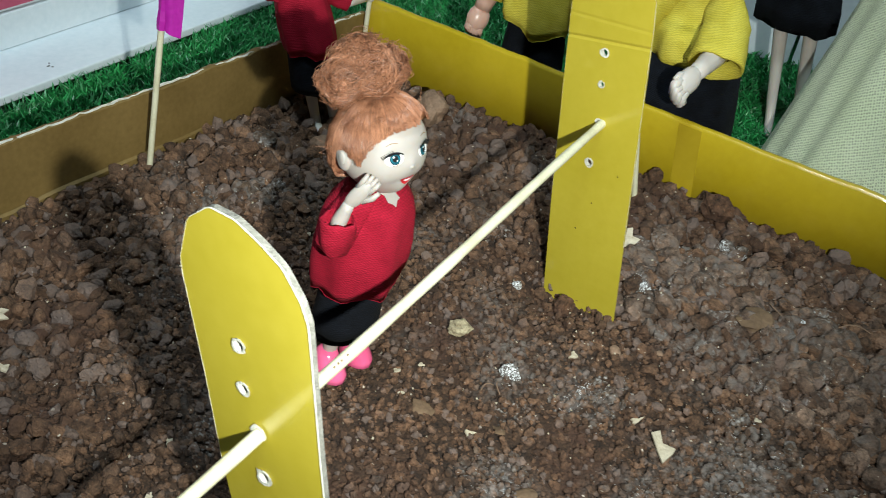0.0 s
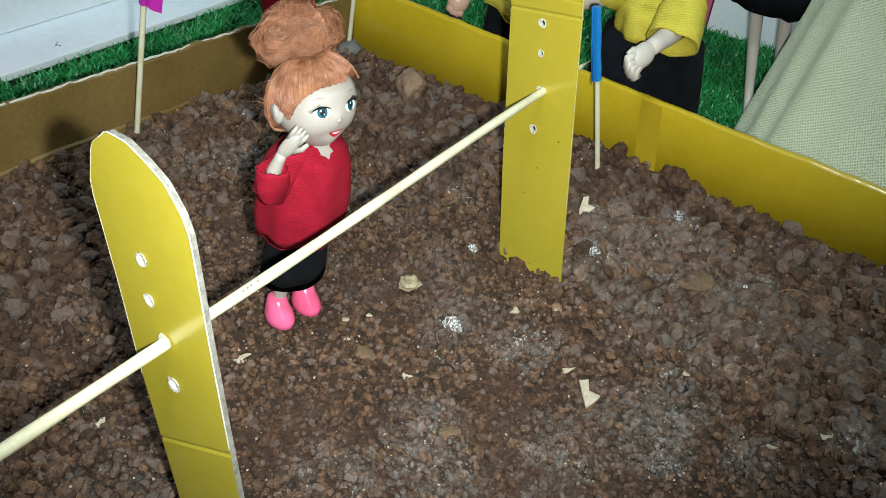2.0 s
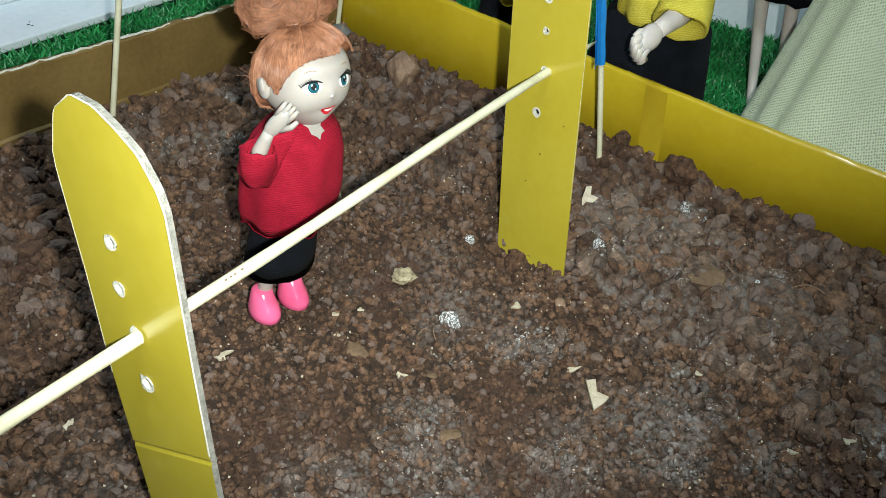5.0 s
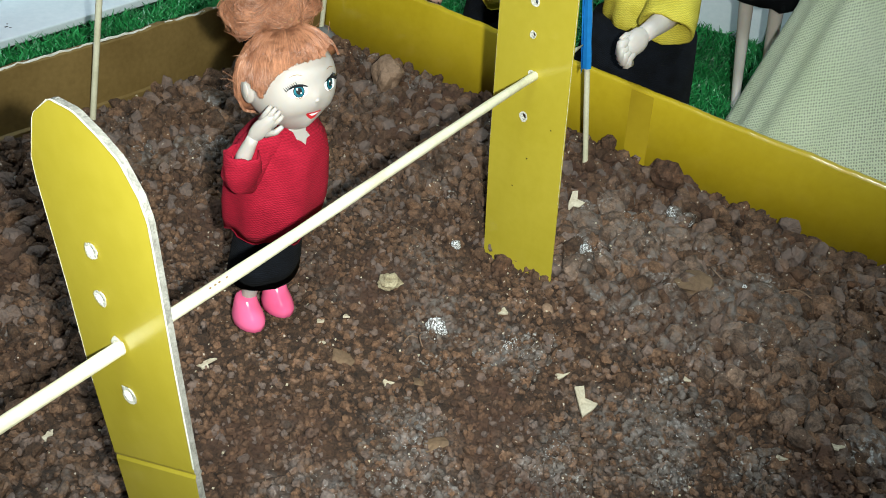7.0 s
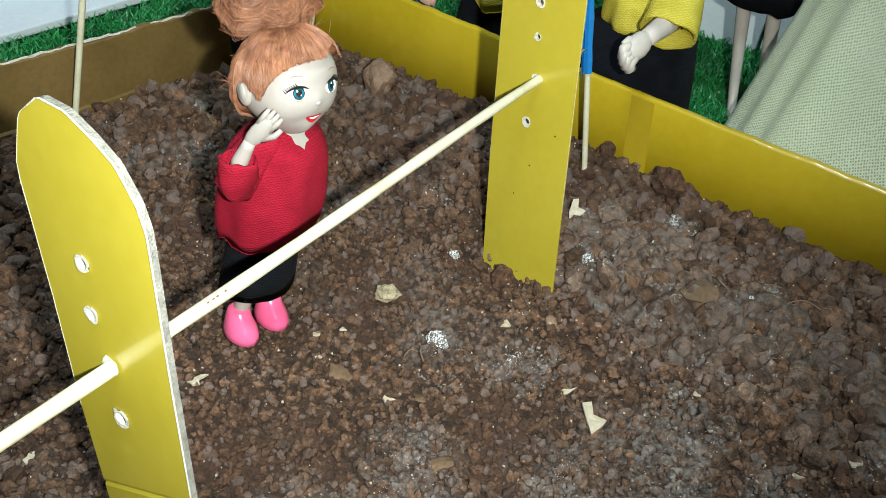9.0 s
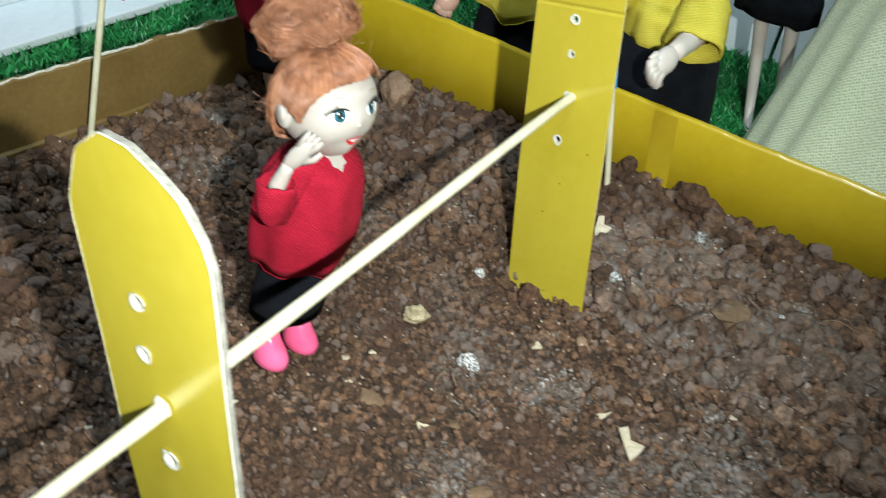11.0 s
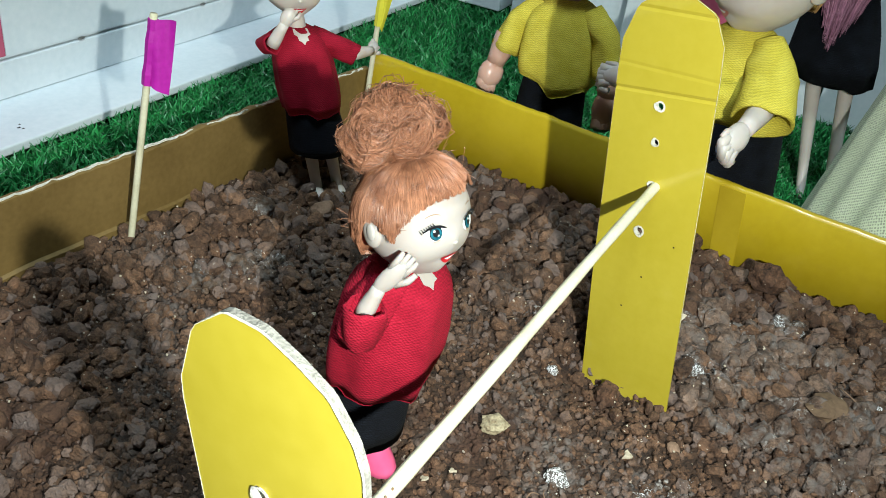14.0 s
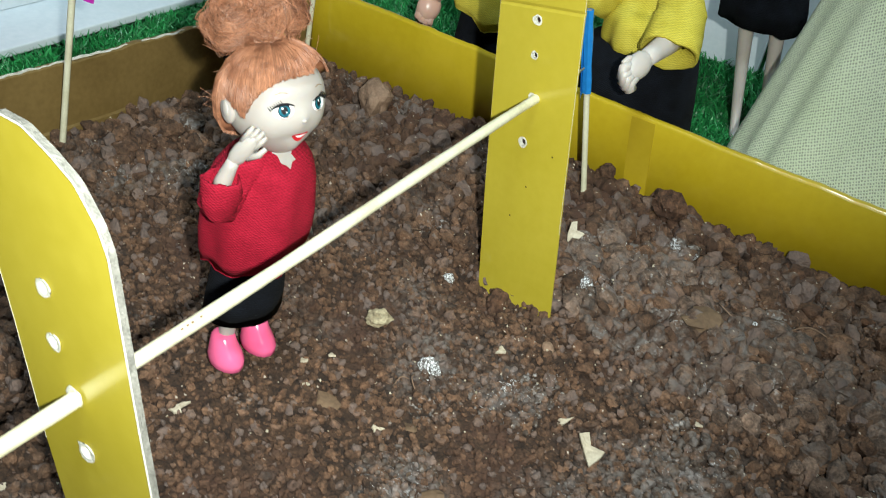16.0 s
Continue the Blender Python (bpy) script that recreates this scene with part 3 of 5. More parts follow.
def chip(x, y, w, h, turn, label="pale cream shell chip lying on the earth"):
    """A thin bent flake."""
    bm = bmesh.new()
    top = []
    k = 9
    for i in range(k):
        a = 2 * math.pi * i / k
        r = 1 + 0.45 * math.sin(3 * a + x * 900) + 0.2 * math.sin(5 * a + y * 700)
        u, v = math.cos(a) * w * r, math.sin(a) * h * r
        top.append(Vector((u, v, 0.0005 + 0.10 * abs(u))))
    loft(bm, [[p - Vector((0, 0, 0.0007)) for p in top], top])
    return single("shell_chip", bm, SHELL, label, "chip", pose(x, y, ground_z(x, y) + 0.0006, random.uniform(-20, 20), random.uniform(-20, 20), turn))


big_chip = chip(0.1700, -0.0618, 0.0027, 0.0040, 20)
big_chip.matrix_basis = pose(0.1700, -0.0618, ground_z(0.1700, -0.0618) + 0.0030, 30, 0, 20)
for x, y, w, h, a in ((0.0685, -0.1235, 0.0022, 0.0018, 30), (0.1126, -0.2124, 0.0026, 0.0016, 60),
                      (0.0994, -0.2585, 0.0026, 0.0018, 0), (0.1616, -0.1854, 0.0018, 0.0010, 40), (0.0326, -0.2496, 0.002, 0.0014, 10), (0.2658, -0.1028, 0.0018, 0.0014, 80),
                      (0.0124, -0.2343, 0.0030, 0.0022, 50), (0.176, -0.135, 0.0012, 0.0018, 0), (0.1344, -0.169, 0.0009, 0.0007, 0), (0.1348, -0.1826, 0.0011, 0.0006, 10), (0.2047, -0.1496, 0.0022, 0.0009, 60), (0.2875, -0.1307, 0.0016, 0.0012, 20), (0.104, -0.165, 0.0012, 0.0009, 20), (0.129, -0.176, 0.0012, 0.0009, 70),
                      (0.274, -0.143, 0.0016, 0.0010, 30), (0.060, -0.130, 0.0016, 0.0010, 0), (0.239, -0.125, 0.0012, 0.0010, 0), (0.089, -0.24, 0.0013, 0.001, 0)):
    chip(x, y, w, h, a)


# a curved cream flake standing a little out of the earth
bm = bmesh.new()
rim = [Vector((u, v, 0.0010 + 0.35 * abs(u))) for u, v in ((-0.0050, 0.0026), (-0.0029, 0.0057), (-0.0006, 0.0017), (0.0038, 0.0007), (0.0036, -0.0016), (0.0019, -0.0066), (-0.0009, -0.0025))]
loft(bm, [[p - Vector((0, 0, 0.0007)) for p in rim], rim])
single("shell_chip", bm, SHELL, "curved cream shell flake standing out of the earth", "chip", pose(0.2159, -0.1567, ground_z(0.2159, -0.1567) + 0.0018))


# white mineral crust in patches, pale grit and bits of straw
def strewn(name, spots, low, high, seed, mat, label):
    r = np.random.default_rng(seed)
    bm = bmesh.new()
    for x, y, spread, n in spots:
        for _ in range(n):
            px, py = r.normal(x, spread), r.normal(y, spread)
            if px < brown_x(py) + 0.004 or py > yellow_y(px) - 0.004:
                continue
            q = r.uniform(low, high)
            z = ground_z(px, py)
            turn = Euler(r.uniform(0, 6.28, 3)).to_matrix()
            vs = [bm.verts.new(Vector((px, py, z + q * 0.2)) + turn @ Vector(p) * q) for p in ((1, 0, 0), (-0.6, 0.8, 0), (-0.5, -0.8, 0.1), (0, 0.1, 0.8), (0.1, 0, -0.7))]
            for t in ((0, 1, 3), (1, 2, 3), (2, 0, 3), (1, 0, 4), (2, 1, 4), (0, 2, 4)):
                bm.faces.new([vs[i] for i in t])
    return single(name, bm, mat, label, "soil", kind="stuff")


CRUST_SPOTS = [(0.1624, -0.1573, 0.0016), (0.1846, -0.1461, 0.0016), (0.1835, -0.156, 0.004), (0.192, -0.156, 0.004), (0.1756, -0.195, 0.006), (0.2411, -0.1455, 0.005), (0.268, -0.149, 0.005), (0.222, -0.186, 0.006), (0.237, -0.106, 0.003), (0.2966, -0.124, 0.004), (0.183, -0.082, 0.003), (0.233, -0.131, 0.004), (0.243, -0.166, 0.006), (0.181, -0.216, 0.007), (0.225, -0.2, 0.007), (0.032, -0.12, 0.005), (0.018, -0.139, 0.005), (0.2065, -0.0362, 0.003), (0.191, -0.056, 0.004), (0.1852, -0.2068, 0.0060), (0.1872, -0.2174, 0.0060), (0.2186, -0.1796, 0.0050), (0.2421, -0.1569, 0.0060), (0.2472, -0.1388, 0.0050), (0.1935, -0.1415, 0.0040)]
strewn("white_crust", [(x, y, r * 0.9, 90) for x, y, r in CRUST_SPOTS], 0.00008, 0.00026, 21, CRYSTAL, "white mineral crust caked on the earth in patches")


def by_crust(x, y):
    return any((x - p) ** 2 + (y - q) ** 2 < (1.9 * r) ** 2 for p, q, r in CRUST_SPOTS)


def grey_band(x, y):
    return abs(y - (-0.082 - 0.35 * (x - 0.22))) < 0.030 and 0.17 < x < 0.31


clods("grey_clods", 500, 0.0015, 0.0054, 1.8, 37, "grey-brown lumps of dry earth", 2, GREYCLOD, grey_band)


def cloddy(x, y):
    return coarse(np.float64(x), np.float64(y)) > 0.72


clods("brown_clods", 520, 0.0018, 0.0046, 1.7, 41, "large crumbly lumps of brown earth", 3, CLOD, cloddy)
clods("dusty_clods", 950, 0.0007, 0.0034, 2.0, 31, "earth lumps caked with pale grey dust", 2, GREYSTONE, by_crust)
strewn("pale_grit", [(0.14, -0.14, 0.09, 420)], 0.00022, 0.0007, 23, SHELL, "pale grit grains scattered through the earth")
for x, y, size, turn in ((0.2599, -0.0653, 0.006, 20), (0.1618, -0.1655, 0.003, 120), (0.1579, -0.1660, 0.0025, 60), (0.1194, -0.0958, 0.005, 80), (0.0700, -0.0960, 0.003, 10), (0.2320, -0.0700, 0.004, 140)):
    bm = bmesh.new()
    tube(bm, [(size * (t - 0.5) * 2, size * 0.35 * math.sin(3 * t), 0.0008 + 0.0012 * math.sin(3.1 * t)) for t in np.linspace(0, 1, 7)], 0.00022, 0, 5)
    single("straw_bit", bm, STONE, "thin dry straw fibre lying on the earth", "straw", pose(x, y, ground_z(x, y) + 0.0006, 0, 0, turn), smooth=True)
for x, y, r in ((0.2012, -0.1132, 0.0019), (0.1873, -0.1225, 0.0024)):
    stone("pebble", "small tan pebble on the earth", x, y, (r, r * 0.8, r * 0.6), STONE, 0.8, 2)


# ---- jump posts and bar ----
def post(label, outline, holes, thick, place, creases, edge, side):
    ob = thing("jump_post", label, "post", place, "jump posts")
    bm = bmesh.new()
    loops = [outline] + [[(cx + r * k * math.cos(a), cz + r * k * math.sin(a)) for a, k in [(2 * math.pi * j / 9, 0.85 + 0.3 * ((j * 37 + int(cz * 9000)) % 5) / 5) for j in range(9)]] for cx, cz, r in holes]
    edges = []
    for loop in loops:
        vs = [bm.verts.new((u, 0, v)) for u, v in loop]
        edges += [bm.edges.new((vs[i], vs[(i + 1) % len(vs)])) for i in range(len(vs))]
    bmesh.ops.triangle_fill(bm, use_beauty=True, use_dissolve=False, edges=edges, normal=(0, -1, 0))
    for c, depth, slope in creases:
        for o in (-0.0009, 0.0, 0.0009):
            bmesh.ops.bisect_plane(bm, geom=list(bm.verts) + list(bm.edges) + list(bm.faces), plane_co=(0, 0, c + o), plane_no=Vector((-slope, 0, 1)).normalized(), dist=1e-6)
    for f in bm.faces:
        f.normal_update()
        if f.normal.y > 0:
            f.normal_flip()
    r = bmesh.ops.extrude_face_region(bm, geom=list(bm.faces))
    back = [g for g in r["geom"] if isinstance(g, bmesh.types.BMVert)]
    for v in back:
        v.co.y += thick
    backs = set(back)
    for f in bm.faces:
        k = sum(v in backs for v in f.verts)
        f.material_index = 0 if k == 0 else (2 if k == len(f.verts) else 1)
    for v in bm.verts:
        v.co.y += sum(depth * max(0.0, 1 - abs(v.co.z - slope * v.co.x - c) / 0.0009) for c, depth, slope in creases)
    bmesh.ops.recalc_face_normals(bm, faces=bm.faces)
    part("card", bm, [LEMONCARD, side, KRAFT], ob)
    # white paper burst round each punched hole
    for cx, cz, r in holes:
        bm = bmesh.new()
        rim_in, rim_out = [], []
        for j in range(11):
            a = 2 * math.pi * j / 11
            k = 1 + 0.35 * noise.noise(Vector((j * 1.7, cz * 900, cx * 700)))
            rim_in.append(Vector((cx + 0.84 * r * math.cos(a), -0.0001, cz + 0.84 * r * math.sin(a))))
            rim_out.append(Vector((cx + 1.25 * r * k * math.cos(a), -0.0004, cz + 1.25 * r * k * math.sin(a))))
        a = [bm.verts.new(p + Vector((0, 0.0012, 0))) for p in rim_in]
        b = [bm.verts.new(p + Vector((0, -0.0003, 0))) for p in rim_in]
        c = [bm.verts.new(p) for p in rim_out]
        for i in range(11):
            j = (i + 1) % 11
            bm.faces.new((a[i], a[j], b[j], b[i]))
            bm.faces.new((b[i], b[j], c[j], c[i]))
        part("hole_rim", bm, PAPER, ob, "torn white paper round a punched hole")
    # white cut edge, seen along the curved top
    bm = bmesh.new()
    path = [Vector((u, -0.00005, v)) for u, v in outline if v > 0.01]
    tube(bm, path, [edge if p.x > 0.002 else edge * 0.25 for p in path], 0, 6)
    part("cut_edge", bm, PAPER, ob, "white paper edge")
    return ob


def smooth_top(points, k=0.18):
    """Round the corners of an outline a little."""
    out = [points[0]]
    for a, b, c in zip(points, points[1:], points[2:]):
        out += [(b[0] + (a[0] - b[0]) * k, b[1] + (a[1] - b[1]) * k), (b[0] + (c[0] - b[0]) * k, b[1] + (c[1] - b[1]) * k)]
    return out + [points[-1]]


far_outline = [(0.0160, -0.010)] + smooth_top([(0.0162, 0.030), (0.0169, 0.1165), (0.0132, 0.1255), (0.0060, 0.1292), (-0.0045, 0.1286), (-0.0100, 0.1250), (-0.0144, 0.1140), (-0.0162, 0.040)], 0.10) + [(-0.0164, -0.010)]
far_post = post("glossy yellow card post with four punched holes, creased", far_outline,
                [(0.0003, 0.0977, 0.0014), (0.0003, 0.0868, 0.0012), (0.0012, 0.0731, 0.0016), (-0.0015, 0.0577, 0.0015)], 0.0005,
                pose(0.1648, -0.1006, -0.005, 0, -8.3, -14.0), [(0.1015, 0.00040, 0.06), (0.1245, 0.00025, 0.0), (0.1080, 0.00012, -0.02)], 0.00005, LEMONCARD)
near_outline = [(0.0212, -0.010)] + smooth_top([(0.0223, 0.0447), (0.0232, 0.0707), (0.0245, 0.0964), (0.0247, 0.1019), (0.0237, 0.1064), (0.0205, 0.1123), (0.0161, 0.1158), (0.0110, 0.1190), (0.0050, 0.1200), (-0.0012, 0.1160), (-0.0056, 0.1058), (-0.0052, 0.0802)], 0.10) + [(-0.0056, 0.0545), (-0.0030, -0.010)]
near_post = post("rounded yellow card post with punched holes and white cut edge", near_outline,
                 [(0.0065, 0.0909, 0.0015), (0.0056, 0.0801, 0.0014), (0.0076, 0.0696, 0.0017), (0.0069, 0.0571, 0.0017)], 0.0015,
                 pose(0.1535, -0.2736, 0.0, 0, -10.0, -4.0), [(0.036, 0.0003, 0.3)], 0.00016, FLUTE)

BAR_A, BAR_B = Vector((0.1489, -0.2733, 0.0692)), Vector((0.1564, -0.0988, 0.0676))
way = (BAR_B - BAR_A).normalized()
bm = bmesh.new()
pts = [BAR_A + way * d for d in np.linspace(-0.085, 0.213, 31)]
tube(bm, [p + Vector((0, 0, 0.0004 * math.sin(i * 0.35))) for i, p in enumerate(pts)], [0.00150 + 0.00008 * math.sin(i * 1.7) for i in range(29)] + [0.0011, 0.0002], 0, 10)
bar = thing("crossbar", "pale bamboo skewer laid through the holes of both posts", "bar")
part("stick", bm, BAMBOO, bar, smooth=True)
for k, d in enumerate((0.0235, 0.0250, 0.0262, 0.0285)):
    bm = bmesh.new()
    c = BAR_A + way * d
    box(bm, (c.x + 0.0007, c.y - 0.0003, c.z + 0.0011), (c.x + 0.0010, c.y + 0.0002, c.z + 0.00137))
    part("mark", bm, BROW, bar, "small dark printed mark")


for u, v in ((0.0012, 0.0425), (-0.0045, 0.0300), (0.0105, 0.0560)):
    bm = bmesh.new()
    blob(bm, (u, -0.0001, v), (0.00028, 0.00008, 0.00028), 0, 8, 6)
    part("speck", bm, INK, far_post, "tiny dark speck")


# ---- flags on skewers ----
def flag(label, foot, top, mat, low, high, width, side, taper, thick_part):
    ob = thing("flag", label, "flag", None, "flags on skewers")
    foot, top, side = Vector(foot), Vector(top), Vector(side).normalized()
    bm = bmesh.new()
    tube(bm, [foot.lerp(top, t) for t in np.linspace(-0.12, 1.0, 12)], 0.00125, 0, 8)
    part("stick", bm, BAMBOO, ob, "pale bamboo skewer", True)
    # paper wound round the stick, and its hanging leaf
    bm = bmesh.new()
    a, b = foot.lerp(top, low), foot.lerp(top, high)
    tube(bm, [a.lerp(b, t) for t in np.linspace(0, 1, 7)], [thick_part * (0.92 + 0.1 * math.sin(i * 2.1)) for i in range(7)], 0, 6)
    part("sleeve", bm, mat, ob, "paper wound round the stick")
    bm = bmesh.new()
    normal = side.cross(b - a).normalized()
    grid = []
    for i in range(9):
        t = i / 8
        row = []
        for j in range(6):
            s = j / 5
            w = width * (taper + (1 - taper) * t)
            p = a.lerp(b, t) + side * (thick_part * 0.6 + w * s) + normal * (0.0012 * math.sin(s * 4 + t * 2)) - Vector((0, 0, 0.003 * s * (1 - t)))
            row.append(p)
        grid.append(row)
    front = [[bm.verts.new(p) for p in row] for row in grid]
    rear = [[bm.verts.new(p + normal * 0.0003) for p in row] for row in grid]
    for i in range(8):
        for j in range(5):
            bm.faces.new((front[i][j], front[i][j + 1], front[i + 1][j + 1], front[i + 1][j]))
            bm.faces.new((rear[i][j], rear[i + 1][j], rear[i + 1][j + 1], rear[i][j + 1]))
    part("leaf", bm, mat, ob, "folded paper leaf", True)
    return ob


VIEW = Vector((0.91, 0.41, 0))
flag("magenta paper flag on a skewer by the brown side", (-0.0155, -0.1372, -0.002), (-0.0068, -0.1285, 0.0850), MAGENTA, 0.72, 0.98, 0.0062, VIEW, 0.95, 0.0019)
flag("yellow paper flag on a skewer in the corner of the tray", (-0.0010, 0.0005, 0.000), (0.0045, 0.0030, 0.0980), LEMON, 0.52, 0.98, 0.0085, VIEW, 0.12, 0.0019)
flag("blue paper flag on a skewer in front of the yellow side", (0.1603, -0.0250, -0.001), (0.1455, -0.0300, 0.0765), BLUE, 0.585, 1.0, 0.0012, -VIEW, 0.75, 0.0020)
bm = bmesh.new()
rough_stone(bm, (0, 0, 0), (0.0062, 0.0050, 0.0042), 0, 3, 0.25, 0.05)
single("clay_lump", bm, CLAY, "grey clay lump holding a flag stick in the corner", "clay", pose(0.0020, -0.0020, 0.0015), smooth=True)


# ---- dolls ----
def ring(cx, cy, z, rx, ry, k=20, wave=0.0, folds=5, phase=0.0, jag=0.0):
    return [Vector((cx + rx * (1 + wave * math.sin(folds * a + phase)) * math.cos(a), cy + ry * (1 + wave * math.sin(folds * a + phase)) * math.sin(a),
                    z + jag * noise.noise(Vector((math.cos(a) * 7, math.sin(a) * 7, phase * 3 + 11))))) for a in [2 * math.pi * i / k for i in range(k)]]


def open_sleeve(bm, pts, radii, mat, phase):
    """A cloth sleeve with soft folds, its cuff open and turned in."""
    seg, side, rings = 26, None, []
    for i, p in enumerate(pts):
        d = (pts[min(i + 1, len(pts) - 1)] - pts[max(i - 1, 0)]).normalized()
        if side is None:
            side = d.orthogonal().normalized()
        side = (side - d * side.dot(d)).normalized()
        up = d.cross(side)
        row = []
        for j in range(seg):
            a = 2 * math.pi * j / seg
            k = 1 + 0.07 * math.sin(3 * a + phase + i * 0.35) + 0.045 * math.sin(5 * a - phase + i * 0.8) + 0.05 * noise.noise(Vector((math.cos(a) * 2, math.sin(a) * 2 + phase, i * 0.7)))
            row.append(p + (side * math.cos(a) + up * math.sin(a)) * radii[i] * k)
        rings.append(row)
    d = (pts[-1] - pts[-2]).normalized()
    lip = [p + d * (0.0006 * noise.noise(Vector((j * 0.9, phase, 3)))) for j, p in enumerate(rings[-1])]
    rings[-1] = lip
    rings.append([p.lerp(pts[-1], 0.10) + d * 0.0003 for p in lip])
    rings.append([p.lerp(pts[-1], 0.16) - d * 0.0030 for p in lip])
    rings.append([p.lerp(pts[-1], 0.55) - d * 0.0050 for p in lip])
    loft(bm, rings, mat, False)


def doll(label, place, facing, size, top_mat, skin, hair_mat, lip, arms, lean=(0, 0), shoes=False, hair="bun", head_size=1.0, stance=0.0045, skirt=True, hem=0.0315, skirt_hem=0.0165, girth=1.0, turn_head=0.0, wide=1.0, head_up=0.0, head_z=None, drape=(0.0, 0.0), notch=True, limb=1.0, skirt_wide=1.0, top_rows=None, curl=0.0):
    """A standing doll in one mesh. It faces +x before it is turned; arms are given as offsets in metres from its feet."""
    mats = [skin, top_mat, BLACK, hair_mat, EYEWHITE, IRIS, INK, BROW, lip, SHOE, ELASTIC]
    bm = bmesh.new()
    for s in (-1, 1):
        tube(bm, [(0, s * stance, 0.003), (0.0, s * stance, 0.008), (0, s * stance * 0.95, 0.022), (0, s * stance * 0.8, 0.034)], [0.0024, 0.0023, 0.0030, 0.0036], 0, 10)
        if shoes:
            k = 0.0012 * s
            loft(bm, [ring(0.0016 + dx, s * stance + k, z, rx, ry, 14) for z, rx, ry, dx in ((0.0, 0.0056, 0.0036, 0.0008), (0.0008, 0.0064, 0.0043, 0.0010), (0.0030, 0.0066, 0.0045, 0.0008), (0.0052, 0.0056, 0.0041, 0.0), (0.0076, 0.0042, 0.0036, -0.0012), (0.0096, 0.0034, 0.0032, -0.0016), (0.0100, 0.0026, 0.0026, -0.0016))], 9)
        else:
            blob(bm, (0.0022, s * stance * 1.05, 0.0018), (0.0052, 0.0024, 0.0020), 0, 12, 8)
    # skirt
    g = girth
    loft(bm, [ring(0, 0, z, rx * g * skirt_wide, ry * g * skirt_wide, 28, w, 6, 0.7, jg) for z, rx, ry, w, jg in ((skirt_hem + 0.004, 0.0080, 0.0095, 0.0, 0), (skirt_hem, 0.0098, 0.0117, 0.02, 0.0006), (0.0235, 0.0098, 0.0115, 0.02, 0), (0.033, 0.0092, 0.0108, 0.01, 0), (0.046, 0.0080, 0.0095, 0, 0))], 2)
    # top, hanging loose with folds
    rows = ((hem + 0.003, 0.0085, 0.0105, 0.00, 0), (hem, 0.0112, 0.0122, 0.06, 0.0022), (hem + 0.004, 0.0119, 0.0130, 0.06, 0.0012), (hem + 0.009, 0.0118, 0.0132, 0.055, 0.0004), (hem + 0.015, 0.0112, 0.0130, 0.05, 0), (0.0575, 0.0104, 0.0128, 0.04, 0), (0.0625, 0.0096, 0.0124, 0.03, 0),
            (0.0665, 0.0084, 0.0112, 0.02, 0), (0.0692, 0.0070, 0.0092, 0.01, 0), (0.0712, 0.0056, 0.0068, 0.0, 0.0004), (0.0722, 0.0044, 0.0050, 0.0, 0))

    rows = top_rows or rows

    def cloth(a, z, lift=0.0):
        """A point on the top's surface, a radians round from the front."""
        lo = max([r for r in rows[1:] if r[0] <= z], key=lambda r: r[0], default=rows[1])
        hi = min([r for r in rows[1:] if r[0] > z], key=lambda r: r[0], default=rows[-1])
        t = (z - lo[0]) / max(hi[0] - lo[0], 1e-6)
        rx, ry, w = [lo[k] + (hi[k] - lo[k]) * t for k in (1, 2, 3)]
        f = 1 + w * math.sin(7 * a + 1.3 + z * 30)
        low = max(0.0, 1 - (z - hem) / 0.016)
        return Vector((0.0004 + (rx * g * f + lift) * math.cos(a), (ry * g * f + lift) * math.sin(a), z + low * (drape[0] * max(0.0, math.sin(a)) + drape[1] * max(0.0, -math.sin(a)))))

    loft(bm, [[cloth(2 * math.pi * i / 56, z) + Vector((0, 0, jg * noise.noise(Vector((math.cos(i * 0.112) * 4, math.sin(i * 0.112) * 4, z * 90))))) for i in range(56)] if k else ring(0.0004, 0, z, rx * g, ry * g, 56) for k, (z, rx, ry, w, jg) in enumerate(rows)], 1)
    # ragged hem and collar edges
    tube(bm, [cloth(2 * math.pi * i / 56, rows[1][0], -0.0001) + Vector((0, 0, 0.0022 * noise.noise(Vector((math.cos(i * 0.112) * 4, math.sin(i * 0.112) * 4, rows[1][0] * 90))))) for i in range(57)], 0.00022, 1, 6)
    # open neck: skin showing in a small ragged notch
    tip = 0.0684 if shoes else 0.0672
    ragged = [(0.0, tip)] + [(sgn * w, tip + h) for sgn in (1,) for w, h in ((0.10, 0.0012), (0.24, 0.0014), (0.22, 0.0026), (0.46, 0.0032), (0.62, 0.0050))]
    ragged += [(-w, tip + h) for w, h in ((0.58, 0.0050), (0.42, 0.0034), (0.26, 0.0030), (0.20, 0.0016), (0.08, 0.0010))]
    mid = bm.verts.new(cloth(0, tip + 0.0030, 0.0004 if notch else -0.002))
    rim = [bm.verts.new(cloth(a, z, 0.00035)) for a, z in ragged]
    for k in range(len(rim) if notch else 0):
        bm.faces.new((mid, rim[k], rim[(k + 1) % len(rim)])).material_index = 0
    tube(bm, [(0, 0, 0.066), (0.0, 0, 0.0735), (0.0006, 0, 0.083 if head_z is None else head_z)], [0.0046, 0.0036, 0.0036], 0, 12)
    # head
    hs = head_size
    centre = Vector((0.0010, 0, 0.0768 + 0.0142 * hs if head_z is None else head_z))
    swing = Matrix.Rotation(radians(turn_head), 3, "Z") @ Matrix.Rotation(radians(-head_up), 3, "Y")

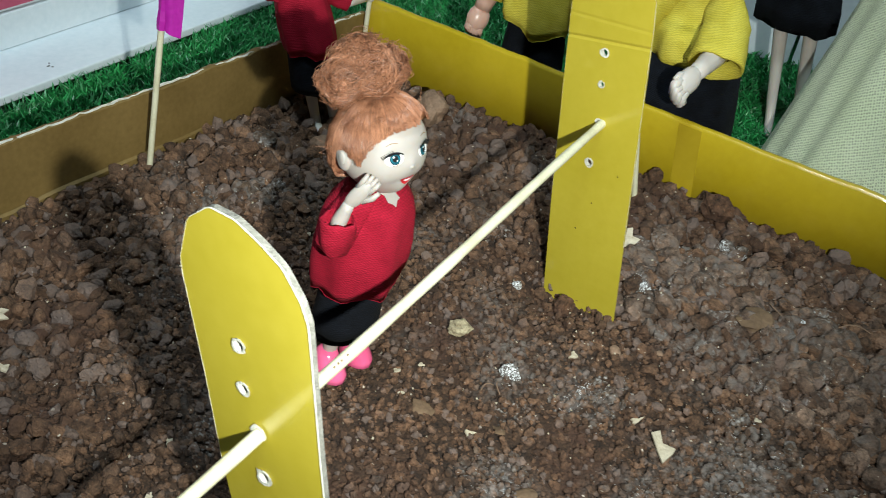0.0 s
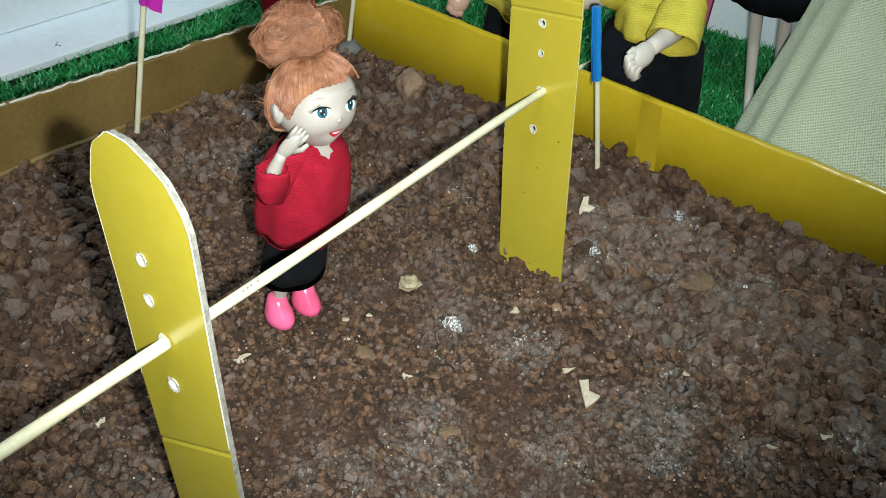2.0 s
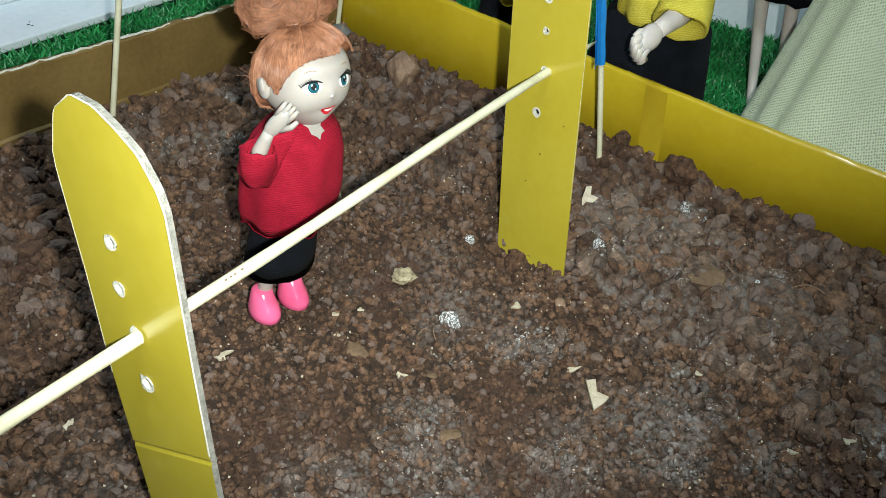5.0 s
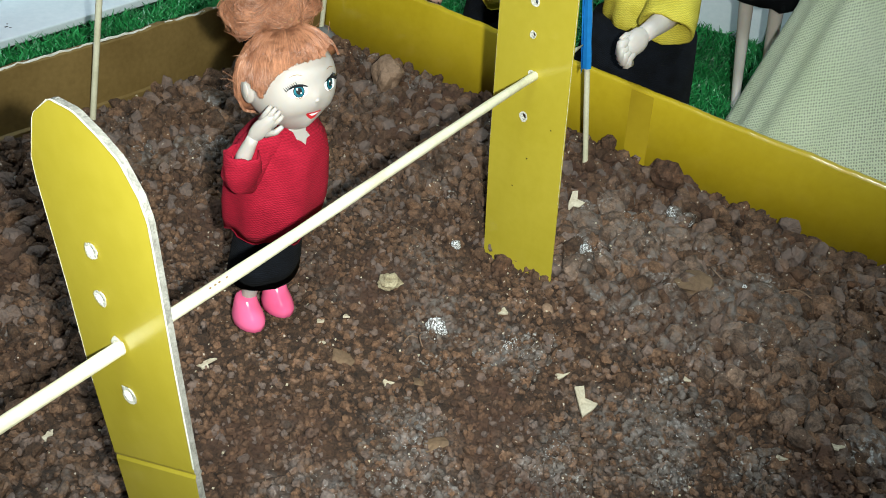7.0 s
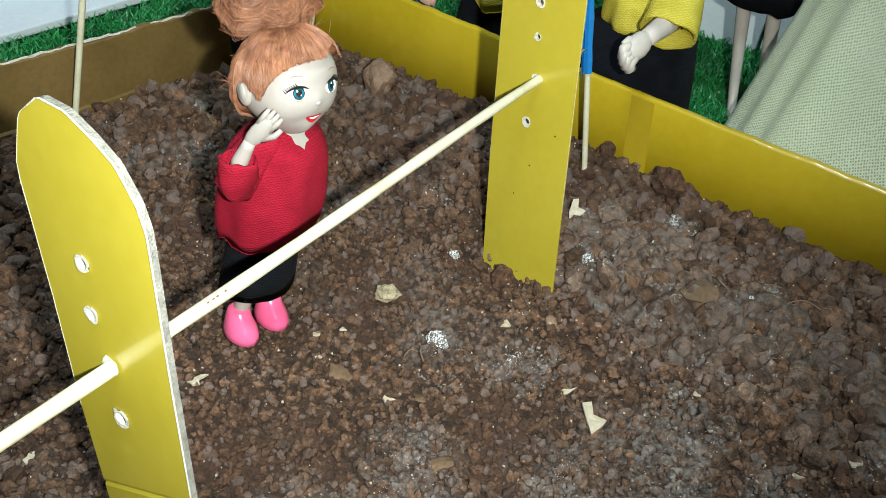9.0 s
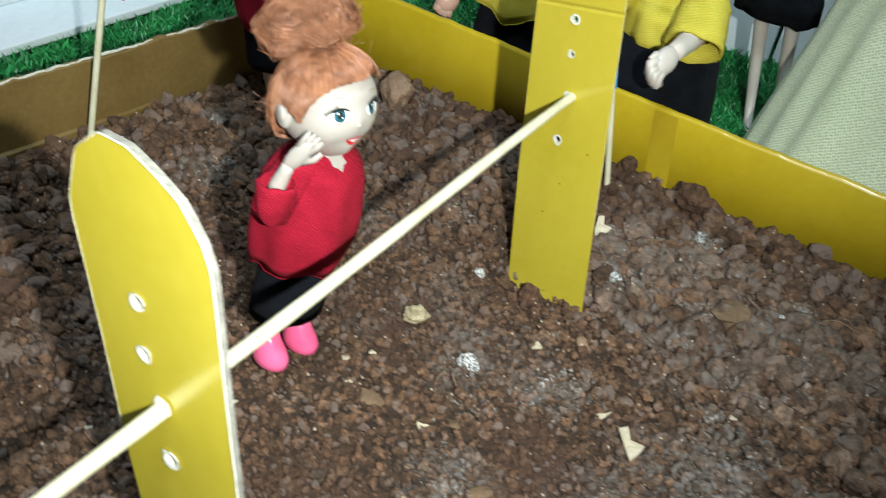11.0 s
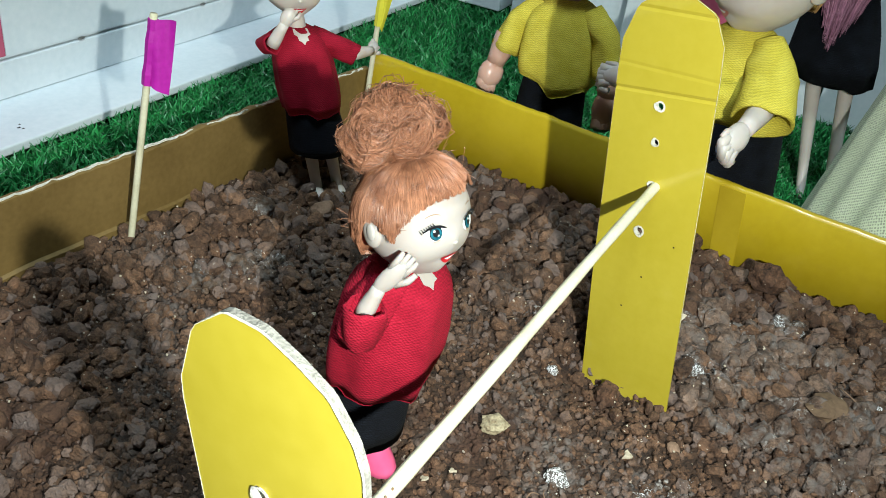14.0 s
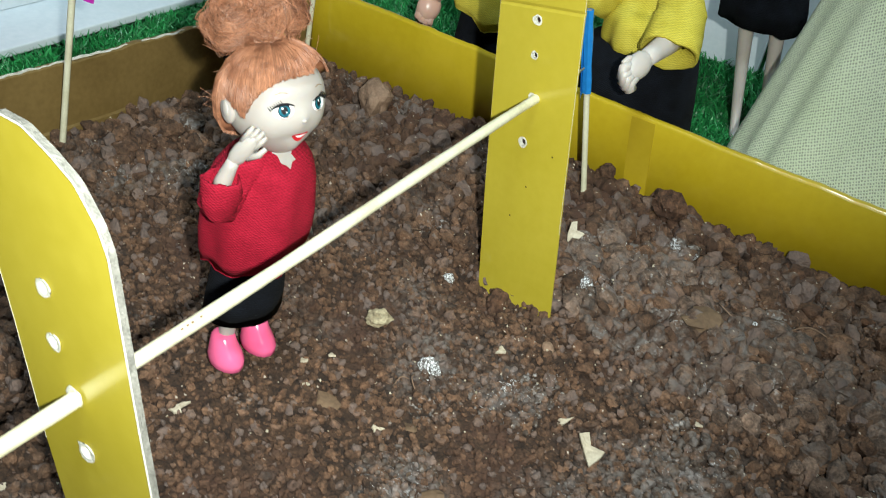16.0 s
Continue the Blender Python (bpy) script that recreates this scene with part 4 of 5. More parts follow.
    def skull(az, el, lift=0.0):
        c, s = math.cos(el), math.sin(el)
        x, y, z = c * math.cos(az), c * math.sin(az), s
        rx, ry, rz = 0.0128, 0.0136, (0.0142 if z > 0 else 0.0148)
        t = max(0.0, -z)
        ry *= 1 - 0.40 * t * t
        rx *= 1 - 0.20 * t * t
        if z < 0 and x > 0:
            rx *= 1 + 0.10 * t * x
        d, e = math.degrees(math.atan2(y, x)), math.degrees(math.asin(max(-1, min(1, z))))

        def bump(a, b, wa, wb):
            return math.exp(-((abs(d) - a) / wa) ** 2 - ((e - b) / wb) ** 2)

        k = 1 + 0.045 * bump(42, -30, 22, 14) - 0.040 * bump(25, -4, 17, 10) + 0.045 * bump(0, -60, 24, 13) - 0.030 * bump(0, -41, 40, 5) + 0.030 * bump(0, 16, 45, 14) + 0.05 * bump(0, -21, 7, 8) - 0.02 * bump(0, -4, 10, 8)
        p = Vector((x * rx, y * ry, z * rz)) * hs * k
        n = Vector((x / rx, y / ry, z / rz)).normalized()
        return centre + swing @ (p + n * lift * hs)

    els = [radians(-88 + 176 * i / 44) for i in range(45)]
    loft(bm, [[skull(2 * math.pi * j / 90, e) for j in range(90)] for e in els], 0)
    blob(bm, skull(0, radians(-22), -0.0010), (0.0014 * hs, 0.0011 * hs, 0.0009 * hs), 0, 16, 12, swing)
    for s in (-1, 1):
        blob(bm, skull(s * radians(93 if s < 0 else 112), radians(3), 0.0006), (0.0031 * hs, 0.0015 * hs, 0.0043 * hs), 0, 16, 12, swing)
        blob(bm, skull(s * radians(90 if s < 0 else 110), radians(3), 0.0019), (0.0014 * hs, 0.0005 * hs, 0.0022 * hs), 0, 12, 8, swing)

    def patch(az, el, w, h, mat, lift, droop=0.0, k=18, dents=0.0):
        """A small painted shape on the face, w by h degrees."""
        mid = bm.verts.new(skull(radians(az), radians(el), lift))
        rim = []
        for j in range(k):
            a = 2 * math.pi * j / k
            u = w * math.cos(a) / 2
            v = h * math.sin(a) / 2 * (1 + dents * math.cos(2 * a)) + droop * (math.cos(a) ** 2)
            rim.append(bm.verts.new(skull(radians(az + u), radians(el + v), lift * 0.8)))
        for j in range(k):
            bm.faces.new((mid, rim[j], rim[(j + 1) % k])).material_index = mat

    for s in (-1, 1):
        patch(s * 25, -7.2, 25, 15.5, 4, 0.00020)
        patch(s * 25, -14.6, 15, 0.7, 7, 0.00030, 2.6)
        patch(s * 24, -6.6, 14.4, 14.2, 6, 0.00034)
        patch(s * 24, -6.9, 12.4, 12.2, 5, 0.00046)
        patch(s * 24, -6.2, 7.4, 7.8, 6, 0.00060)
        patch(s * 24 - 2, -3.8, 2.4, 2.4, 4, 0.00082)
        patch(s * 24 + 2, -8.6, 1.5, 1.5, 4, 0.00082)
        patch(s * 25, 0.2, 26, 3.0, 6, 0.00066, -3.6)
        for j in range(7):
            az = s * (25 + 2.3 * j)
            p = skull(radians(az), radians(1.0 - j * 0.9), 0.0004)
            q = skull(radians(az + s * 2.6), radians(5.0 - j * 0.8), 0.0009)
            tube(bm, [p, q], [0.00018 * hs, 0.00005 * hs], 6, 4)
        patch(s * 26, 12.5, 17, 1.0, 7, 0.0003, -2.2)
    patch(0, -42, 32, 10.0, 8, 0.00045, 4.4)
    patch(0, -40.8, 21, 3.4, 4, 0.00070, 2.4)

    # hair
    def hairline(az):
        d = abs(math.degrees(math.atan2(math.sin(az), math.cos(az))))
        marks = ((0, 26), (25, 25), (44, 18), (57, 8), (66, -4), (72, 4), (84, 15), (98, 13), (114, -6), (128, -20), (180, -32))
        for (a, p), (b, q) in zip(marks, marks[1:]):
            if d <= b:
                off = 25 * min(1.0, max(0.0, (d - 10) / 40)) * max(0.0, min(1.0, (110 - d) / 40)) if hair == "bun" and math.sin(az) > 0 else 0
                return p + (q - p) * (d - a) / (b - a) + (0.8 * math.sin(d * 2.1) if d < 66 else 0) + off
        return -30

    n_az = 60
    lift = 0.0021 if hair == "bun" else 0.0008

    def swell(az):
        return 0.0034 * max(0.0, -math.cos(az + 0.35)) ** 1.2 if hair == "bun" else 0.0
    caps = []
    for i in range(9):
        t = i / 8
        caps.append([skull(2 * math.pi * j / n_az, radians(hairline(2 * math.pi * j / n_az) * (1 - t) + 88 * t), lift + swell(2 * math.pi * j / n_az) * math.sin(math.pi * (0.25 + 0.6 * t))) for j in range(n_az)])
    loft(bm, [[skull(2 * math.pi * j / n_az, radians(hairline(2 * math.pi * j / n_az)), 0.0001) for j in range(n_az)]] + caps, 3)
    knot = centre + swing @ (Vector((-0.0044 if hair == "bun" else -0.002, 0.0012 if hair == "bun" else -0.0010, 0.0148)) * hs)
    if hair in ("bun", "short"):
        strands = 3600 if hair == "bun" else 900
        for i in range(strands):
            az = 2 * math.pi * (i + random.random()) / strands
            e0 = hairline(az) - random.uniform(-0.8, 0.8) - 2.6 * abs(math.sin(az * 23))
            thick = random.uniform(0.00006, 0.00012) * hs
            rise = random.uniform(0.0020, 0.0026) if hair == "bun" else random.uniform(0.0010, 0.0016)
            pts = []
            for j in range(7):
                t = j / 6
                el = e0 + (80 - e0) * t
                wob = 0.03 * math.sin(t * 4 + i) * (1 - t)
                pts.append(skull(az + wob, radians(el), rise * (0.93 + 0.17 * math.sin(math.pi * min(1, t + 0.12))) + swell(az) * math.sin(math.pi * (0.25 + 0.6 * t))))
            pts[-1] = pts[-1].lerp(knot, 0.5)
            tube(bm, pts, [thick * 0.7] + [thick] * 5 + [thick * 0.6], 3, 3, False)
    if hair == "bun":
        lumps = ((-0.001, -0.0086, 0.0078, 0.0074), (-0.001, 0.0080, 0.0074, 0.0070), (-0.003, -0.0006, 0.0108, 0.0090), (0.0022, -0.0004, 0.0078, 0.0076), (-0.007, 0.002, 0.0060, 0.0074))
        for dx, dy, dz, r in lumps:
            blob(bm, knot + swing @ (Vector((dx, dy, dz)) * hs), (r * 0.60 * hs, r * 0.62 * hs, r * 0.60 * hs), 3, 16, 12, None, 0.3)
        swirl = [Euler((0.5 * k - 1.1, 0.9 - 0.7 * k, 1.3 * k)).to_matrix() for k in range(5)]
        for i in range(8000):
            dx, dy, dz, r = lumps[i % 5]
            a0, span = random.uniform(0, 2 * math.pi), random.uniform(1.2, 2.8)
            loose = random.random()
            rr = r * (random.uniform(0.80, 1.04) if loose < 0.94 else random.uniform(1.04, 1.26))
            wave, shift = random.uniform(0.01, 0.05), random.uniform(-0.96, 0.96)
            jitter = 0.36 if loose < 0.94 else 1.2
            tilt = swirl[i % 5] @ Euler([random.uniform(-jitter, jitter) for _ in range(3)]).to_matrix()
            ring_r = rr * math.sqrt(max(0.05, 1 - shift * shift))
            pts = []
            for j in range(6):
                a = a0 + span * j / 5
                p = tilt @ Vector((math.cos(a) * ring_r, rr * shift + wave * rr * math.sin(j * 1.3 + i), math.sin(a) * ring_r))
                p *= 0.94 * (1 + 0.30 * noise.noise(p * 260 + Vector((i % 5 * 9.0, 0, 0))))
                pts.append(knot + swing @ ((p + Vector((dx, dy, dz))) * hs))
            tube(bm, pts, random.uniform(0.00005, 0.00011), 3, 3, False)
        for i in range(150):
            az = random.uniform(0, 6.28)
            p = skull(az, radians(hairline(az) + random.uniform(0, 50)), 0.0020)
            q = p + Vector((random.uniform(-1, 1), random.uniform(-1, 1), random.uniform(-0.4, 1))) * 0.0042
            tube(bm, [p, p.lerp(q, 0.5) + Vector((0, 0, 0.0006)), q], 0.00005, 3, 3, False)
        tube(bm, [knot + swing @ Vector((0.0066 - 0.0006 * abs(u), 0.0020 * u, 0.0022 + 0.0008 * (1 - u * u))) for u in np.linspace(-1, 1, 9)], 0.00036, 10, 6)
    # turn, lean and scale the body
    turn = Matrix.Rotation(radians(facing), 3, "Z")
    for v in bm.verts:
        p = (turn @ v.co) * size
        v.co = p + Vector((lean[0] * p.z, lean[1] * p.z, 0))
    # arms: a sleeve to the elbow or below, then the bare forearm and hand
    for sleeve, bare, hand, *puff in arms:
        sleeve, bare = [Vector(p) for p in sleeve], [Vector(p) for p in bare]
        pts = []
        for a, b in zip(sleeve, sleeve[1:]):
            for j in range(5):
                pts.append(a.lerp(b, j / 5))
        pts.append(sleeve[-1])
        grow = puff[1] if len(puff) > 1 else 1.0
        w = 0.0047 * size * girth * (puff[0] if puff else wide)
        open_sleeve(bm, pts, [w * (1 + (grow - 1) * i / (len(pts) - 1)) for i in range(len(pts))], 1, len(pts) + sleeve[0].z * 700)
        tube(bm, [bare[0].lerp(bare[-1], t) if len(bare) == 2 else bare[min(int(t * (len(bare) - 1)), len(bare) - 1)] for t in np.linspace(0, 1, 5)], [k * size * limb for k in (0.0027, 0.0026, 0.0024, 0.0021, 0.0019)], 0, 10)
        wrist = bare[-1]
        fwd = (Vector(hand) - wrist)
        reach = fwd.length
        fwd.normalize()
        flat = fwd.cross(Vector((0.6, -0.75, 0.3))).normalized()
        thin = fwd.cross(flat)
        m = Matrix((fwd, flat, thin)).transposed()
        blob(bm, wrist + fwd * reach * 0.32, (reach * 0.50, 0.0027 * size * limb, 0.0018 * size * limb), 0, 14, 10, m)
        for j in range(4):
            o = flat * (j - 1.5) * 0.00108 * size
            if curl:
                far = wrist + fwd * reach * (0.86 - 0.05 * abs(j - 1.5)) + o * 1.3
                tube(bm, [wrist + fwd * reach * 0.45 + o, far, far + Vector((0, 0, -curl * 0.7)), far - fwd * reach * 0.22 + Vector((0, 0, -curl))], [0.0011 * size * limb, 0.0012 * size * limb, 0.0011 * size * limb, 0.0009 * size * limb], 0, 8)
                continue
            tube(bm, [wrist + fwd * reach * 0.5 + o, wrist + fwd * reach * 0.82 + o * 1.15, wrist + fwd * reach * (1.0 - 0.05 * abs(j - 1.5)) + o * 1.2 + thin * 0.0006 * size], [0.00095 * size * limb, 0.00085 * size * limb, 0.0006 * size * limb], 0, 7)
        tube(bm, [wrist + fwd * reach * 0.25 + flat * 0.0018 * size, wrist + fwd * reach * 0.5 + flat * 0.0034 * size, wrist + fwd * reach * 0.72 + flat * 0.0036 * size], [0.0010 * size, 0.0009 * size, 0.0006 * size], 0, 7)
    bmesh.ops.recalc_face_normals(bm, faces=bm.faces)
    return single("doll", bm, mats, label, "doll", pose(*place), "dolls", smooth=True)


HEM = 0.0362
PONCHO = ((HEM + 0.003, 0.0100, 0.0118, 0.0, 0), (HEM, 0.0124, 0.0136, 0.05, 0.0018), (HEM + 0.004, 0.0131, 0.0145, 0.05, 0.0012), (HEM + 0.010, 0.0135, 0.0150, 0.05, 0.0003), (HEM + 0.017, 0.0134, 0.0150, 0.045, 0),
          (0.0585, 0.0128, 0.0146, 0.035, 0), (0.0625, 0.0122, 0.0145, 0.025, 0), (0.0662, 0.0110, 0.0135, 0.015, 0), (0.0692, 0.0090, 0.0114, 0.01, 0), (0.0714, 0.0064, 0.0078, 0.0, 0.0004), (0.0722, 0.0045, 0.0051, 0.0, 0))
doll("copper-haired toy doll in red knit top, black skirt and pink shoes", (0.1125, -0.1875, 0.0005), -14, 1.0, RED, SKIN, HAIR, LIP,
     [([(0.0065, -0.0030, 0.0690), (0.0052, -0.0110, 0.0640), (0.0052, -0.0142, 0.0600), (0.0066, -0.0152, 0.0635), (0.0068, -0.0148, 0.0688)], [(0.0062, -0.0144, 0.0660), (0.0088, -0.0128, 0.0736)], (0.0146, -0.0100, 0.0826), 1.12, 0.90),
      ([(0.0050, 0.0080, 0.0600), (0.0085, 0.0140, 0.0440)], [(0.0093, 0.0161, 0.0460), (0.0096, 0.0164, 0.0415)], (0.0102, 0.0169, 0.0360), 0.75)],
     lean=(0.088, 0.040), shoes=True, head_size=0.9, head_z=0.0837, head_up=24, turn_head=-4, limb=0.84, skirt_hem=0.0175, hem=HEM, drape=(0.006, 0.002), top_rows=PONCHO)
doll("barefoot toy doll with magenta hair, red top and black skirt", (0.0150, -0.0525, -0.0060), -38, 1.0, RED, PALE, PINKHAIR, LIP,
     [([(-0.0170, -0.0120, 0.0690), (-0.0210, -0.0180, 0.0650), (-0.0150, -0.0210, 0.0680)], [(-0.0160, -0.0205, 0.0670), (-0.0120, -0.0185, 0.0760)], (-0.0100, -0.0150, 0.0840)),
      ([(-0.0110, -0.0020, 0.0668), (-0.0035, 0.0040, 0.0640), (0.0035, 0.0085, 0.0605)], [(0.0025, 0.0075, 0.0610), (0.0030, 0.0220, 0.0585)], (-0.0010, 0.0330, 0.0580), 1.0)],
     lean=(-0.20, -0.10), hair="cap", hem=0.0385, skirt_hem=0.0205, wide=0.85, girth=0.95, skirt_wide=1.12)
doll("toy doll in yellow knit top and black trousers behind the tray", (0.0755, 0.0430, LEVEL + 0.003), -72, 1.22, GOLD, TAN, BLOND, MAUVELIP,
     [([(-0.0100, -0.0020, 0.0840), (-0.0200, -0.0050, 0.0740), (-0.0245, -0.0075, 0.0600)], [(-0.0240, -0.0070, 0.0660), (-0.0265, -0.0120, 0.0530)], (-0.0280, -0.0180, 0.0400), 0.82, 1.25),
      ([(0.0100, -0.0010, 0.0840), (0.0205, -0.0035, 0.0750), (0.0258, -0.0060, 0.0600)], [(0.0250, -0.0055, 0.0660), (0.0280, -0.0090, 0.0520)], (0.0300, -0.0140, 0.0360), 0.82, 1.25)],
     hair="short", notch=False, drape=(0.003, 0.006), girth=1.20, head_size=1.15, hem=0.0385, wide=1.05, stance=0.007, limb=1.8, curl=0.002)
doll("large-headed toy doll in a yellow knit top, arm stretched out", (0.1560, 0.0270, LEVEL + 0.003), -104, 1.40, GOLD, PALE, BLOND, MAUVELIP,
     [([(-0.0130, -0.0060, 0.0950), (-0.0250, -0.0070, 0.0780)], [(-0.0240, -0.0070, 0.0790), (-0.0390, -0.0060, 0.0690)], (-0.0580, -0.0040, 0.0650)),
      ([(0.0085, -0.0060, 0.0960), (0.0150, -0.0170, 0.0860), (0.0165, -0.0300, 0.0750)], [(0.0160, -0.0260, 0.0800), (0.0130, -0.0490, 0.0775)], (0.0095, -0.0620, 0.0715), 1.10, 1.55)],
     hair="short", notch=False, girth=1.05, head_size=1.16, head_z=0.0875, turn_head=-32, hem=0.0440, wide=1.25, skirt_wide=1.75, curl=0.004, limb=1.3)


# a slim doll in a black dress, on the turf behind
def slim_doll():
    bm = bmesh.new()
    mats = [PALE, BLACK, MAUVE]
    for x0, x1, y in ((0.000, -0.0120, 0.0), (0.0130, 0.0030, 0.004)):
        tube(bm, [(x0 + 0.001, y - 0.006, 0.0005), (x0, y, 0.003), (x0 * 0.7 + x1 * 0.3, y, 0.02), (x1, y, 0.060), (x1 - 0.002, y, 0.075)], [0.0018, 0.0023, 0.0027, 0.0038, 0.0042], 0, 12)
    loft(bm, [ring(-0.005 - 0.12 * (z - 0.05), 0.004, z, rx, ry, 28, w, 6, 0.3, jg) for z, rx, ry, w, jg in ((0.0660, 0.017, 0.012, 0.0, 0), (0.0600, 0.0205, 0.015, 0.05, 0.0015), (0.070, 0.0205, 0.0145, 0.05, 0), (0.085, 0.0185, 0.013, 0.03, 0), (0.105, 0.0135, 0.0105, 0.01, 0), (0.125, 0.0150, 0.011, 0.01, 0), (0.140, 0.0130, 0.009, 0, 0), (0.146, 0.006, 0.005, 0, 0))], 1)
    for s in (-1, 1):
        tube(bm, [(-0.016 + s * 0.013, 0.006, 0.138), (-0.014 + s * 0.015, 0.012, 0.116), (-0.012 + s * 0.012, 0.014, 0.092)], [0.0036, 0.0030, 0.0022], 0, 10)
    tube(bm, [(-0.0165, 0.004, 0.142), (-0.0175, 0.004, 0.155)], [0.0034, 0.0034], 0, 10)
    blob(bm, (-0.0185, 0.003, 0.170), (0.0135, 0.0140, 0.0170), 0, 18, 12)
    blob(bm, (-0.0185, 0.006, 0.175), (0.0150, 0.0140, 0.0170), 2, 18, 12)
    for i in range(1700):
        u = random.uniform(-1, 1)
        depth = random.uniform(0, 1)
        low = 0.076 + 0.020 * abs(u) + random.uniform(0, 0.022)
        x0, y0 = -0.0150 + 0.0125 * u, -0.0060 - 0.008 * depth
        ph = random.uniform(0, 6.28)
        pts = []
        for j in range(7):
            t = j / 6
            pinch = 1 - 0.55 * t * t
            pts.append((-0.0150 + 0.004 * t + 0.0180 * u * pinch * (1 + 0.25 * math.sin(3 * t)) + 0.0009 * math.sin(9 * t + ph), y0 - 0.004 * math.sin(3 * t) + 0.0008 * math.cos(8 * t + ph), 0.180 + (low - 0.180) * t))
        tube(bm, pts, [0.0003, 0.0003, 0.0003, 0.00028, 0.00024, 0.00018, 0.00006], 2, 3, False)
    bmesh.ops.recalc_face_normals(bm, faces=bm.faces)
    single("doll", bm, mats, "slim toy doll in black dress with long mauve-pink hair", "doll", pose(0.1935, 0.1150, LEVEL + 0.003), "dolls", smooth=True)


slim_doll()


# ---- pale net gown ----
def gown(cx, cy, foot, r0, slope, height):
    """A net skirt over a plain lining."""
    ob = thing("gown", "wide pale green net gown skirt standing on the turf", "dress", pose(cx, cy, foot))
    k, rows = 220, 46
    for name, share, mat, label in (("lining", 0.966, LINING, "pale green cloth lining"), ("net_layer", 1.0, NET, "pale green net")):
        bm = bmesh.new()
        uv = bm.loops.layers.uv.new("UVMap")
        grid = []
        for i in range(rows + 1):
            z = height * share * i / rows
            row = []
            for j in range(k):
                a = 2 * math.pi * j / k
                r = (r0 - slope * z) * share
                fold = 0.015 * math.sin(9 * a + 2.0 * math.sin(3 * a)) + 0.010 * math.sin(23 * a + 1.5 + z * 6) + 0.008 * noise.noise(Vector((math.cos(a) * 9, math.sin(a) * 9, z * 20)))
                r *= 1 + fold * (1 - 0.3 * i / rows)
                row.append(bm.verts.new((r * math.cos(a), r * 0.52 * math.sin(a), z)))
            grid.append(row)
        for i in range(rows):
            for j in range(k):
                f = bm.faces.new((grid[i][j], grid[i][(j + 1) % k], grid[i + 1][(j + 1) % k], grid[i + 1][j]))
                for lp, (u, v) in zip(f.loops, ((j, i), (j + 1, i), (j + 1, i + 1), (j, i + 1))):
                    lp[uv].uv = (u * 2.2 + v * height / rows / 0.0026, v * height / rows / 0.0016 - u * 1.1)
        bm.faces.new(grid[-1])
        part(name, bm, mat, ob, label, True)
    return ob


gown(0.3085, 0.066, LEVEL + 0.002, 0.113, 0.20, 0.22)

# ---- turf ----
mat_ob = single("turf_mat", box(bmesh.new(), (-0.60, -0.55, LEVEL - 0.017), (0.80, 0.65, LEVEL)), MAT, "green artificial turf mat spread over the table", "turf", kind="structure")


def blades(name, regions, seed):
    r = np.random.default_rng(seed)
    v, f = [], []
    for x0, x1, y0, y1, n in regions:
        for _ in range(n):
            x, y = r.uniform(x0, x1), r.uniform(y0, y1)
            if x > brown_x(min(y, 0.008)) - 0.006 and y < yellow_y(x) + 0.006:
                continue
            if x < -0.110 + 0.077 * y + 0.002:
                continue
            a, h, w = r.uniform(0, 6.28), r.uniform(0.003, 0.0085), r.uniform(0.00035, 0.0007)
            lean = r.uniform(0.2, 1.3) * h
            b = r.uniform(0, 6.28)
            dx, dy = math.cos(a) * w, math.sin(a) * w
            lx, ly = math.cos(b) * lean, math.sin(b) * lean
            k = len(v)
            v += [(x - dx, y - dy, LEVEL), (x + dx, y + dy, LEVEL), (x + dx * 0.9 + lx * 0.35, y + dy * 0.9 + ly * 0.35, LEVEL + h * 0.65), (x - dx * 0.9 + lx * 0.35, y - dy * 0.9 + ly * 0.35, LEVEL + h * 0.65), (x + lx, y + ly, LEVEL + h)]
            f += [(k, k + 1, k + 2, k + 3), (k + 3, k + 2, k + 4)]
    me = bpy.data.meshes.new(name)
    me.from_pydata(v, [], f)
    me.materials.append(TURF)
    return tagged(new(name, me), "short glossy green blades of artificial turf", "turf", kind="stuff")


blades("turf", [(-0.125, -0.005, -0.30, 0.03, 26000), (-0.12, 0.26, 0.0, 0.16, 42000), (-0.12, 0.32, 0.16, 0.27, 20000)], 4)

